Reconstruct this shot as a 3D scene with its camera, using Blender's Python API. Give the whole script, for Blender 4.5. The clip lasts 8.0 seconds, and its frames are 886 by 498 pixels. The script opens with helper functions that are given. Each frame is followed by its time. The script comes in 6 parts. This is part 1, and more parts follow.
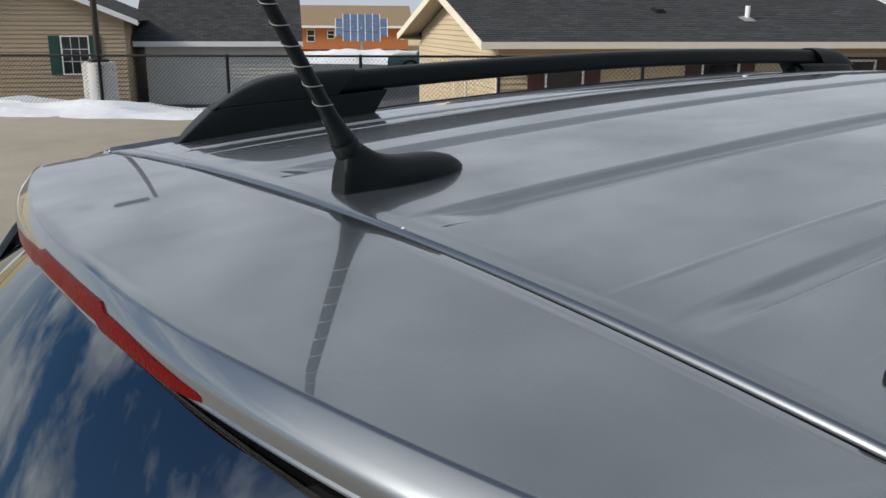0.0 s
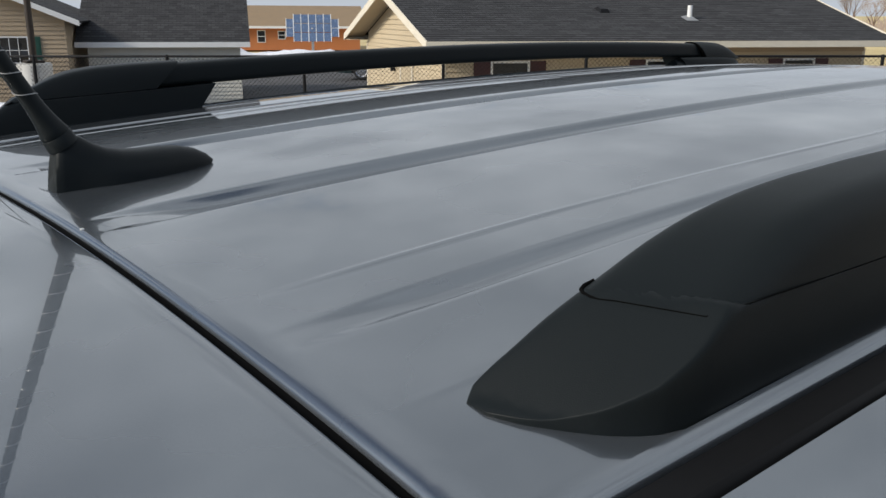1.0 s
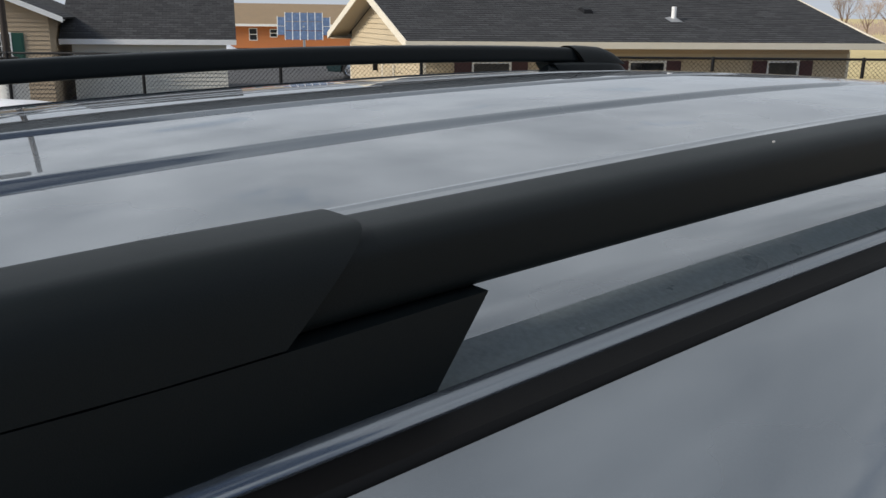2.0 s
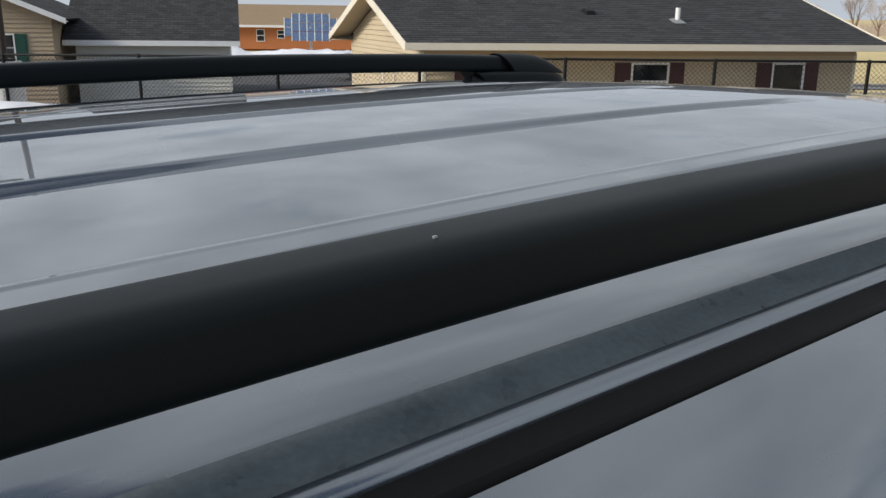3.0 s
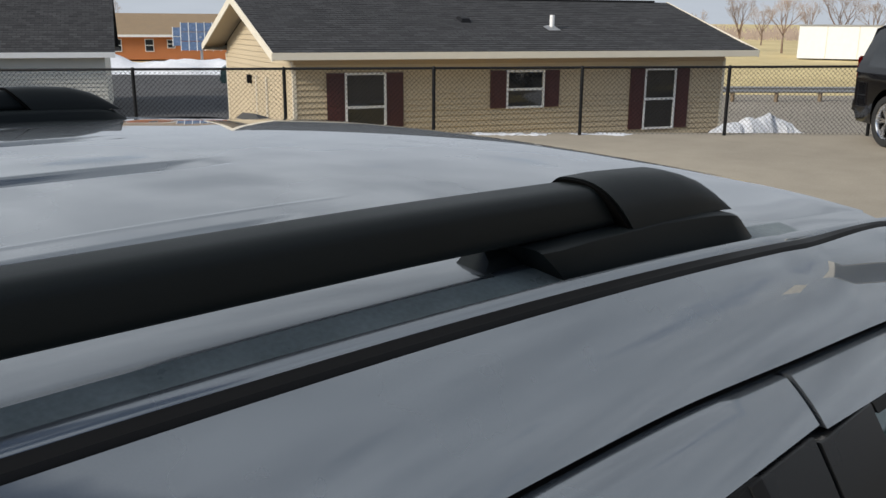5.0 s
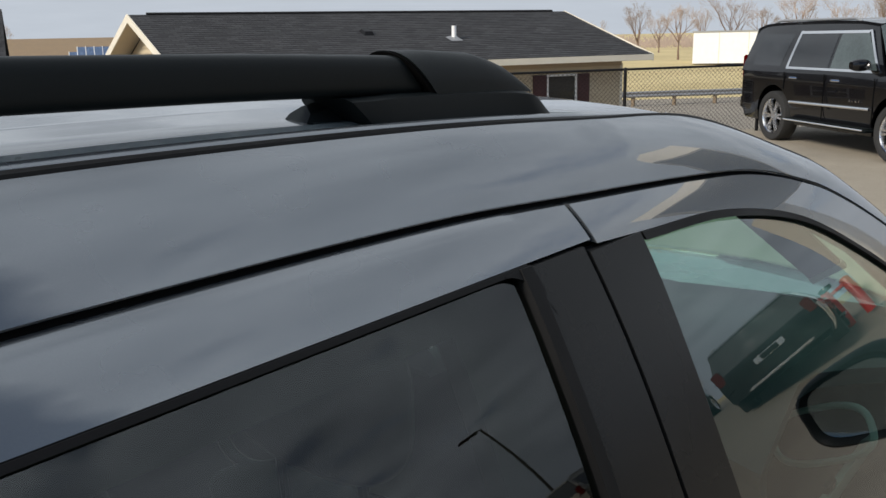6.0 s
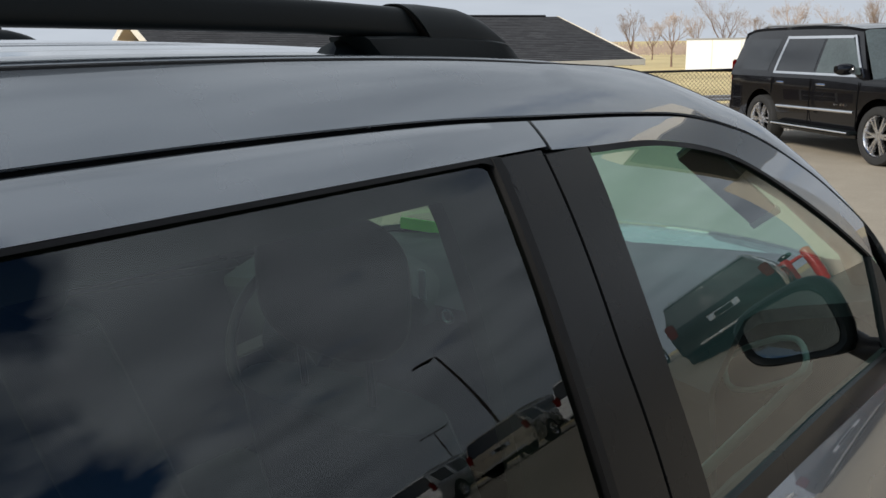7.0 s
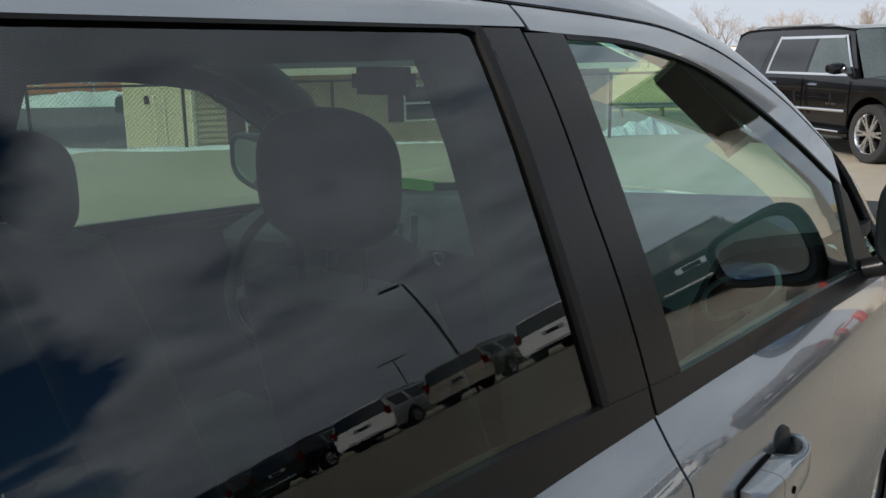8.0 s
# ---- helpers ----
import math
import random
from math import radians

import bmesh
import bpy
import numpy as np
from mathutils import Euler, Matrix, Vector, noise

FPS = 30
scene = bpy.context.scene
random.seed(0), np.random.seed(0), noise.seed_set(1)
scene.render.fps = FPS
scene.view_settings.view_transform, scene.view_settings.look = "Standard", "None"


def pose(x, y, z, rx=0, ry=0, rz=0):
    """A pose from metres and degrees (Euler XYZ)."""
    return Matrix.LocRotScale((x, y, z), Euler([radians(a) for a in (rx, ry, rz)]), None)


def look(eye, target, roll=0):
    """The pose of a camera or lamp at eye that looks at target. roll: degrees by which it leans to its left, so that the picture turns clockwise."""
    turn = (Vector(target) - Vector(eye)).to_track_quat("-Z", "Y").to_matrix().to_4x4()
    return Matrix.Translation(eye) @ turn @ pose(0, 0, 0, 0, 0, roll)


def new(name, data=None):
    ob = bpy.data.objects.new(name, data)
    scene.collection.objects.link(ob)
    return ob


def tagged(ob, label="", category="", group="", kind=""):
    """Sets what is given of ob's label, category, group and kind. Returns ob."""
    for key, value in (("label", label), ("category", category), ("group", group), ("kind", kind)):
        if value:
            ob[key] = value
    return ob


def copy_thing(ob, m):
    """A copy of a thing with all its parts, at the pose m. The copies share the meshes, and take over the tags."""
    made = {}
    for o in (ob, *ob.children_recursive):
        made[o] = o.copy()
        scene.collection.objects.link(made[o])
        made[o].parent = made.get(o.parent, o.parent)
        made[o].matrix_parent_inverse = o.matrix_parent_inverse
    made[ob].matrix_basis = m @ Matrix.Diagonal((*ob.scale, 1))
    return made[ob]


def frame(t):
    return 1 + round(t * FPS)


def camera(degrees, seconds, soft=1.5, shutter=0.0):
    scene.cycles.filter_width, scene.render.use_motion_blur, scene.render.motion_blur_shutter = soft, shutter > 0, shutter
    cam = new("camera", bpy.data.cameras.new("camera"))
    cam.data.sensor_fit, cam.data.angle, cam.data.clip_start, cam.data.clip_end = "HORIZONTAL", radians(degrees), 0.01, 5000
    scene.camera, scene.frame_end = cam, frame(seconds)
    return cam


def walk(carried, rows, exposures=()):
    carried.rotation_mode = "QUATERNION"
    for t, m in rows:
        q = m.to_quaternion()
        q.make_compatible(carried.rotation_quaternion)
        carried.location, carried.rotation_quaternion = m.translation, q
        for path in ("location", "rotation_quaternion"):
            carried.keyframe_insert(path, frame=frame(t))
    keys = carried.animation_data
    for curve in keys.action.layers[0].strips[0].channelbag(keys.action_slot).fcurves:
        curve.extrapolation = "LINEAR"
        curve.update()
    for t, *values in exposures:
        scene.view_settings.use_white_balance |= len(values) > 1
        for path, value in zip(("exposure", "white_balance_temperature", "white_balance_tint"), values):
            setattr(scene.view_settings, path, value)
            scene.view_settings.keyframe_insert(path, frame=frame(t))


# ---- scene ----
cam = camera(54.3, 8.0)
PATH = [
    (0, (-0.1548, -0.6754, 1.8326), (0.9925, 0.8753, 1.3043), 0.39),
    (0.2, (-0.1412, -0.6795, 1.8344), (1.0258, 0.8555, 1.3034), 0.50),
    (0.5, (-0.0874, -0.7091, 1.8301), (1.1032, 0.8085, 1.3016), 0.47),
    (1, (0.0310, -0.7435, 1.8173), (1.2561, 0.7470, 1.2906), 0.34),
    (1.5, (0.2003, -0.7911, 1.8212), (1.4432, 0.6831, 1.2902), 0.40),
    (2, (0.3850, -0.8188, 1.8218), (1.6185, 0.6643, 1.2938), 0.81),
    (2.2, (0.4409, -0.8116, 1.8221), (1.6638, 0.6819, 1.2987), 0.81),
    (3.3, (0.7822, -0.7975, 1.8368), (1.9992, 0.6997, 1.3101), 0.81),
    (3.5, (0.8893, -0.8037, 1.8404), (2.1114, 0.6919, 1.3211), 0.70),
    (4, (1.1368, -0.8452, 1.8519), (2.3589, 0.6517, 1.3366), 0.23),
    (4.5, (1.3076, -0.8884, 1.8566), (2.5456, 0.5965, 1.3442), -0.22),
    (5, (1.4004, -0.9397, 1.8603), (2.7714, 0.4246, 1.3513), 0.40),
    (5.2, (1.4261, -0.9826, 1.8613), (2.8547, 0.3243, 1.3603), 0.59),
    (6.3, (1.2690, -1.1340, 1.7400), (2.7838, 0.0848, 1.2711), -1.20),
    (6.5, (1.2180, -1.1680, 1.7440), (2.7329, 0.0499, 1.2730), -0.60),
    (7, (1.1420, -1.2550, 1.7070), (2.6580, -0.0350, 1.2450), -0.90),
    (7.5, (1.0670, -1.3470, 1.6470), (2.5831, -0.1219, 1.1990), -1.10),
    (7.7, (1.0610, -1.3580, 1.6080), (2.5799, -0.1361, 1.1610), -0.90),
    (8, (1.0510, -1.3400, 1.5640), (2.5758, -0.1244, 1.1198), -0.70),
]
walk(cam, [(t, look(eye, target, roll)) for t, eye, target, roll in PATH], [(0.0, 0.0), (5.0, 0.0), (6.3, 0.06), (7.0, 0.1), (7.5, 0.12), (8.0, 0.3)])

# ---- light ----
world = bpy.data.worlds.new("sky")
scene.world = world
world.use_nodes = True
SUN_AZ, SUN_EL = radians(167), radians(31)


def build_sky():
    nt = world.node_tree
    nt.nodes.clear()
    out = nt.nodes.new("ShaderNodeOutputWorld")
    bg = nt.nodes.new("ShaderNodeBackground")
    sky = nt.nodes.new("ShaderNodeTexSky")
    sky.sky_type, sky.sun_disc = "NISHITA", False
    sky.sun_elevation, sky.sun_rotation = SUN_EL, radians(90) - SUN_AZ
    tc = nt.nodes.new("ShaderNodeTexCoord")
    sep = nt.nodes.new("ShaderNodeSeparateXYZ")
    nt.links.new(tc.outputs["Generated"], sep.inputs[0])
    up = nt.nodes.new("ShaderNodeMath")
    up.operation = "MAXIMUM"
    nt.links.new(sep.outputs["Z"], up.inputs[0])
    up.inputs[1].default_value = 0.0
    lift = nt.nodes.new("ShaderNodeMath")
    lift.operation = "ADD"
    nt.links.new(up.outputs[0], lift.inputs[0])
    lift.inputs[1].default_value = 0.12
    flat = nt.nodes.new("ShaderNodeVectorMath")
    flat.operation = "DIVIDE"
    nt.links.new(tc.outputs["Generated"], flat.inputs[0])
    comb = nt.nodes.new("ShaderNodeCombineXYZ")
    for k in range(3):
        nt.links.new(lift.outputs[0], comb.inputs[k])
    nt.links.new(comb.outputs[0], flat.inputs[1])
    no = nt.nodes.new("ShaderNodeTexNoise")
    no.inputs["Scale"].default_value = 1.3
    no.inputs["Detail"].default_value = 8
    no.inputs["Roughness"].default_value = 0.55
    no.inputs["Distortion"].default_value = 0.2
    drift = nt.nodes.new("ShaderNodeVectorMath")
    drift.operation = "ADD"
    nt.links.new(flat.outputs[0], drift.inputs[0])
    drift.inputs[1].default_value = (2.26, -3.76, -0.42)
    nt.links.new(drift.outputs[0], no.inputs["Vector"])
    thick = nt.nodes.new("ShaderNodeMath")
    thick.operation = "ADD"
    toward = nt.nodes.new("ShaderNodeVectorMath")
    toward.operation = "DOT_PRODUCT"
    nt.links.new(tc.outputs["Generated"], toward.inputs[0])
    toward.inputs[1].default_value = (1.0, 0.25, -0.10)
    # broken clouds on one side of the sky, a closed sheet on the other
    sheet = nt.nodes.new("ShaderNodeMapRange")
    sheet.inputs["From Min"].default_value, sheet.inputs["From Max"].default_value = SHEET_FROM, SHEET_TO
    sheet.inputs["To Min"].default_value, sheet.inputs["To Max"].default_value = -0.035, 0.22
    nt.links.new(toward.outputs["Value"], sheet.inputs["Value"])
    nt.links.new(sheet.outputs[0], thick.inputs[0])
    nt.links.new(no.outputs["Fac"], thick.inputs[1])
    cover = nt.nodes.new("ShaderNodeMapRange")
    cover.inputs["From Min"].default_value, cover.inputs["From Max"].default_value = CLOUD_LO, CLOUD_HI
    nt.links.new(thick.outputs[0], cover.inputs["Value"])
    no2 = nt.nodes.new("ShaderNodeTexNoise")
    no2.inputs["Scale"].default_value = 2.6
    no2.inputs["Detail"].default_value = 6
    nt.links.new(flat.outputs[0], no2.inputs["Vector"])
    cloud = nt.nodes.new("ShaderNodeMixRGB")
    cloud.inputs[1].default_value, cloud.inputs[2].default_value = CLOUD_DARK, CLOUD_LIGHT
    puff = nt.nodes.new("ShaderNodeMapRange")
    puff.inputs["From Min"].default_value, puff.inputs["From Max"].default_value = 0.30, 0.72
    nt.links.new(no2.outputs["Fac"], puff.inputs["Value"])
    nt.links.new(puff.outputs[0], cloud.inputs[0])
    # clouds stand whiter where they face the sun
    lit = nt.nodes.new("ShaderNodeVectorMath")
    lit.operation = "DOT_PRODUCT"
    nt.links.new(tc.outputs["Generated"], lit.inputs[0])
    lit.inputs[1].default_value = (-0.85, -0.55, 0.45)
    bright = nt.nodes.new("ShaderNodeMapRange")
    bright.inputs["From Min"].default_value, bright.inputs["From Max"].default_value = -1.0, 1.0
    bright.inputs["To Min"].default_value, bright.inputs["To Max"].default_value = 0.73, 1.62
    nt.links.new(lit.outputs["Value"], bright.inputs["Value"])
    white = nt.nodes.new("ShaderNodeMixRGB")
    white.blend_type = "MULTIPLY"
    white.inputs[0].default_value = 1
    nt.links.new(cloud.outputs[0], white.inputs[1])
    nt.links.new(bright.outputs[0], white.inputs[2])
    gain = nt.nodes.new("ShaderNodeMixRGB")
    gain.blend_type = "MULTIPLY"
    gain.inputs[0].default_value = 1
    gain.inputs[2].default_value = SKY_GAIN
    nt.links.new(sky.outputs[0], gain.inputs[1])
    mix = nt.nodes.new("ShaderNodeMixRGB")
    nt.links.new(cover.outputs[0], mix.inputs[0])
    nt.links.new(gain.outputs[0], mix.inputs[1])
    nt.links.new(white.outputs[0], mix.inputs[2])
    # pale haze low over the horizon
    low = nt.nodes.new("ShaderNodeMapRange")
    low.interpolation_type = "SMOOTHSTEP"
    low.inputs["From Min"].default_value, low.inputs["From Max"].default_value = 0.015, 0.24
    low.inputs["To Min"].default_value, low.inputs["To Max"].default_value = 0.92, 0.0
    nt.links.new(up.outputs[0], low.inputs["Value"])
    hazy = nt.nodes.new("ShaderNodeMixRGB")
    nt.links.new(low.outputs[0], hazy.inputs[0])
    nt.links.new(mix.outputs[0], hazy.inputs[1])
    hazy.inputs[2].default_value = HAZE
    # thin bright veil round the sun
    near_sun = nt.nodes.new("ShaderNodeVectorMath")
    near_sun.operation = "DOT_PRODUCT"
    nt.links.new(tc.outputs["Generated"], near_sun.inputs[0])
    near_sun.inputs[1].default_value = (math.cos(SUN_AZ) * math.cos(SUN_EL), math.sin(SUN_AZ) * math.cos(SUN_EL), math.sin(SUN_EL))
    veil = nt.nodes.new("ShaderNodeMapRange")
    veil.interpolation_type = "SMOOTHSTEP"
    veil.inputs["From Min"].default_value, veil.inputs["From Max"].default_value = 0.84, 1.0
    veil.inputs["To Max"].default_value = 0.85
    nt.links.new(near_sun.outputs["Value"], veil.inputs["Value"])
    glow = nt.nodes.new("ShaderNodeMixRGB")
    glow.inputs[2].default_value = (2.2, 2.15, 2.07, 1)
    nt.links.new(veil.outputs[0], glow.inputs[0])
    nt.links.new(hazy.outputs[0], glow.inputs[1])
    nt.links.new(glow.outputs[0], bg.inputs[0])
    nt.links.new(bg.outputs[0], out.inputs[0])


HAZE = (0.515, 0.565, 0.635, 1)
SKY_GAIN = (0.030, 0.050, 0.072, 1)
CLOUD_LO, CLOUD_HI = 0.46, 0.60
SHEET_FROM, SHEET_TO = 0.17, 0.26
CLOUD_DARK, CLOUD_LIGHT = (0.425, 0.465, 0.515, 1), (0.82, 0.88, 0.945, 1)
build_sky()
sun = new("sun", bpy.data.lights.new("sun", "SUN"))
sun.data.energy, sun.data.angle, sun.data.color = 3.5, radians(12), (1.0, 0.93, 0.83)
sun.matrix_world = look((0, 0, 0), (-math.cos(SUN_AZ) * math.cos(SUN_EL), -math.sin(SUN_AZ) * math.cos(SUN_EL), -math.sin(SUN_EL)))

# ---- materials ----


def mat(name, color, rough=0.5, metal=0.0, var=0.12, scale=8.0, fine=120.0, bump=0.0, coat=0.0, spec=0.5, random_tint=0.0, rough_var=0.08, coat_ior=1.5):
    """A surface with colour variation at two scales, wear in the gloss and fine relief."""
    m = bpy.data.materials.new(name)
    m.use_nodes = True
    nt = m.node_tree
    b = nt.nodes["Principled BSDF"]
    tc = nt.nodes.new("ShaderNodeTexCoord")
    big, small = nt.nodes.new("ShaderNodeTexNoise"), nt.nodes.new("ShaderNodeTexNoise")
    for n, s in ((big, scale), (small, fine)):
        n.inputs["Scale"].default_value = s
        n.inputs["Detail"].default_value = 5
        nt.links.new(tc.outputs["Object"], n.inputs["Vector"])
    add = nt.nodes.new("ShaderNodeMath")
    add.operation = "ADD"
    nt.links.new(big.outputs["Fac"], add.inputs[0])
    nt.links.new(small.outputs["Fac"], add.inputs[1])
    if random_tint:
        info = nt.nodes.new("ShaderNodeObjectInfo")
        k = nt.nodes.new("ShaderNodeMath")
        k.operation = "MULTIPLY_ADD"
        nt.links.new(info.outputs["Random"], k.inputs[0])
        k.inputs[1].default_value = random_tint
        nt.links.new(add.outputs[0], k.inputs[2])
        add = k
    ramp = nt.nodes.new("ShaderNodeMapRange")
    ramp.inputs["From Min"].default_value, ramp.inputs["From Max"].default_value = 0.6, 1.4 + random_tint
    ramp.inputs["To Min"].default_value, ramp.inputs["To Max"].default_value = 1 - var, 1 + var
    nt.links.new(add.outputs[0], ramp.inputs["Value"])
    mul = nt.nodes.new("ShaderNodeMixRGB")
    mul.blend_type = "MULTIPLY"
    mul.inputs[0].default_value = 1
    mul.inputs[1].default_value = (*color, 1)
    nt.links.new(ramp.outputs[0], mul.inputs[2])
    nt.links.new(mul.outputs[0], b.inputs["Base Color"])
    rr = nt.nodes.new("ShaderNodeMapRange")
    rr.inputs["From Min"].default_value, rr.inputs["From Max"].default_value = 0.3, 0.7
    rr.inputs["To Min"].default_value, rr.inputs["To Max"].default_value = max(0.0, rough - rough_var), min(1.0, rough + rough_var)
    nt.links.new(big.outputs["Fac"], rr.inputs["Value"])
    nt.links.new(rr.outputs[0], b.inputs["Roughness"])
    b.inputs["Metallic"].default_value = metal
    b.inputs["Coat Weight"].default_value = coat
    b.inputs["Coat Roughness"].default_value = 0.015
    b.inputs["Coat IOR"].default_value = coat_ior
    b.inputs["Specular IOR Level"].default_value = spec
    if bump:
        bp = nt.nodes.new("ShaderNodeBump")
        bp.inputs["Strength"].default_value = 0.6
        bp.inputs["Distance"].default_value = bump
        nt.links.new(small.outputs["Fac"], bp.inputs["Height"])
        nt.links.new(bp.outputs[0], b.inputs["Normal"])
    return m


def glass(name, tint, face_on):
    """A thin sheet of tinted glass: it lets light through and mirrors more towards grazing angles."""
    m = bpy.data.materials.new(name)
    m.use_nodes = True
    nt = m.node_tree
    nt.nodes.clear()
    out = nt.nodes.new("ShaderNodeOutputMaterial")
    tr, gl, lw, mx = (nt.nodes.new("ShaderNode" + k) for k in ("BsdfTransparent", "BsdfGlossy", "LayerWeight", "MixShader"))
    tr.inputs[0].default_value = (*tint, 1)
    gl.inputs["Roughness"].default_value = 0.0
    gl.inputs["Color"].default_value = (0.93, 0.97, 1, 1)
    lw.inputs[0].default_value = 0.5
    pw = nt.nodes.new("ShaderNodeMath")
    pw.operation = "POWER"
    nt.links.new(lw.outputs["Facing"], pw.inputs[0])
    pw.inputs[1].default_value = 5
    ma = nt.nodes.new("ShaderNodeMath")
    ma.operation = "MULTIPLY_ADD"
    nt.links.new(pw.outputs[0], ma.inputs[0])
    ma.inputs[1].default_value, ma.inputs[2].default_value = 1 - face_on, face_on
    nt.links.new(ma.outputs[0], mx.inputs[0])
    nt.links.new(tr.outputs[0], mx.inputs[1])
    nt.links.new(gl.outputs[0], mx.inputs[2])
    nt.links.new(mx.outputs[0], out.inputs[0])
    return m


def ground_mat(name, light, dark, scale, bump=0.004, rough=0.9, cracks=0.0):
    """Weathered ground: broad patches, speckle and, where asked, thin cracks."""
    m = bpy.data.materials.new(name)
    m.use_nodes = True
    nt = m.node_tree
    b = nt.nodes["Principled BSDF"]
    tc = nt.nodes.new("ShaderNodeTexCoord")
    n1, n2, n3 = (nt.nodes.new("ShaderNodeTexNoise") for _ in range(3))
    for n, s, d in ((n1, scale, 4), (n2, scale * 9, 6), (n3, scale * 160, 3)):
        n.inputs["Scale"].default_value, n.inputs["Detail"].default_value = s, d
        nt.links.new(tc.outputs["Object"], n.inputs["Vector"])
    a = nt.nodes.new("ShaderNodeMath")
    a.operation = "MULTIPLY_ADD"
    a.inputs[1].default_value = 0.5
    nt.links.new(n2.outputs["Fac"], a.inputs[0])
    nt.links.new(n1.outputs["Fac"], a.inputs[2])
    c = nt.nodes.new("ShaderNodeMath")
    c.operation = "MULTIPLY_ADD"
    c.inputs[1].default_value = 0.45
    nt.links.new(n3.outputs["Fac"], c.inputs[0])
    nt.links.new(a.outputs[0], c.inputs[2])
    r = nt.nodes.new("ShaderNodeMapRange")
    r.inputs["From Min"].default_value, r.inputs["From Max"].default_value = 0.65, 1.3
    nt.links.new(c.outputs[0], r.inputs["Value"])
    mx = nt.nodes.new("ShaderNodeMixRGB")
    mx.inputs[1].default_value, mx.inputs[2].default_value = (*dark, 1), (*light, 1)
    nt.links.new(r.outputs[0], mx.inputs[0])
    last = mx
    if cracks:
        vo = nt.nodes.new("ShaderNodeTexVoronoi")
        vo.feature = "DISTANCE_TO_EDGE"
        vo.inputs["Scale"].default_value = cracks
        wob = nt.nodes.new("ShaderNodeMixRGB")
        wob.inputs[0].default_value = 0.25
        nt.links.new(tc.outputs["Object"], wob.inputs[1])
        nt.links.new(n2.outputs["Color"], wob.inputs[2])
        nt.links.new(wob.outputs[0], vo.inputs["Vector"])
        lt = nt.nodes.new("ShaderNodeMapRange")
        lt.inputs["From Max"].default_value = 0.006
        lt.inputs["To Min"].default_value = 0.55
        nt.links.new(vo.outputs["Distance"], lt.inputs["Value"])
        mu = nt.nodes.new("ShaderNodeMixRGB")
        mu.blend_type = "MULTIPLY"
        mu.inputs[0].default_value = 1
        nt.links.new(mx.outputs[0], mu.inputs[1])
        nt.links.new(lt.outputs[0], mu.inputs[2])
        last = mu
    nt.links.new(last.outputs[0], b.inputs["Base Color"])
    b.inputs["Roughness"].default_value = rough
    bp = nt.nodes.new("ShaderNodeBump")
    bp.inputs["Distance"].default_value = bump
    bp.inputs["Strength"].default_value = 0.7
    nt.links.new(c.outputs[0], bp.inputs["Height"])
    nt.links.new(bp.outputs[0], b.inputs["Normal"])
    return m


PAINT = mat("gray metallic paint", (0.138, 0.156, 0.175), 0.27, 0.7, 0.05, 3, 900, coat=1.0, rough_var=0.04, coat_ior=1.75)
BLACK_PLASTIC = mat("black grained plastic", (0.0078, 0.0104, 0.0112), 0.45, 0, 0.18, 6, 1800, bump=0.00015, rough_var=0.05, spec=0.16)
BLACK_SATIN = mat("black satin film", (0.0105, 0.0108, 0.0112), 0.28, 0, 0.15, 4, 900, rough_var=0.06, spec=0.15)
DITCH_DUST = mat("dusty ditch paint", (0.140, 0.166, 0.172), 0.42, 0, 0.24, 26, 260, bump=0.0004, rough_var=0.2, spec=0.3)
RUBBER = mat("black rubber", (0.005, 0.005, 0.0054), 0.55, 0, 0.2, 9, 500, spec=0.15)
GAP_BLACK = mat("dark gap", (0.003, 0.003, 0.003), 0.9, spec=0.05)
CHROME = mat("chrome", (0.75, 0.75, 0.76), 0.12, 1.0, 0.05)
WINDOW_PALE = mat("pale window pane", (0.050, 0.066, 0.068), 0.05, 0, 0.3, 3, 30, spec=0.8)
SILVER = mat("silver dash trim", (0.62, 0.63, 0.64), 0.3, 0.6, 0.05)
MIRROR = mat("mirror silver", (0.27, 0.32, 0.34), 0.01, 1.0, 0.0, rough_var=0.005)
RED_LENS = mat("red lamp lens", (0.085, 0.0009, 0.0012), 0.2, 0, 0.25, 30, 300, bump=0.001, spec=0.05)
PRIVACY = glass("dark privacy glass", (0.46, 0.53, 0.45), 0.050)
CLEAR = glass("green tinted glass", (0.62, 0.85, 0.77), 0.115)
REAR_GLASS = glass("dark rear glass", (0.03, 0.035, 0.04), 0.20)
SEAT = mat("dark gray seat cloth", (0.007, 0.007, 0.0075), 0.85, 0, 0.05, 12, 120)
DASH = mat("gray dashboard vinyl", (0.024, 0.027, 0.029), 0.55, 0, 0.12, 10, 700, bump=0.0006)
TRIM_GRAY = mat("gray inner trim", (0.045, 0.045, 0.045), 0.8, 0, 0.08, 6, 500)
TRIM_BEIGE = mat("pale gray trim", (0.27, 0.30, 0.26), 0.7, 0, 0.08, 6, 500)
HEADLINER = mat("gray headliner cloth", (0.055, 0.057, 0.057), 0.95, 0, 0.06, 8, 800)
LOT = ground_mat("sandy worn concrete", (0.36, 0.315, 0.245), (0.235, 0.205, 0.16), 0.22, 0.006, 0.9)
ASPHALT = ground_mat("dark asphalt", (0.085, 0.085, 0.088), (0.045, 0.045, 0.048), 0.25)
ROAD = ground_mat("dusty road", (0.30, 0.265, 0.215), (0.19, 0.17, 0.14), 0.2)
GRASS = ground_mat("dry winter grass", (0.66, 0.54, 0.28), (0.42, 0.33, 0.16), 0.12, 0.05)
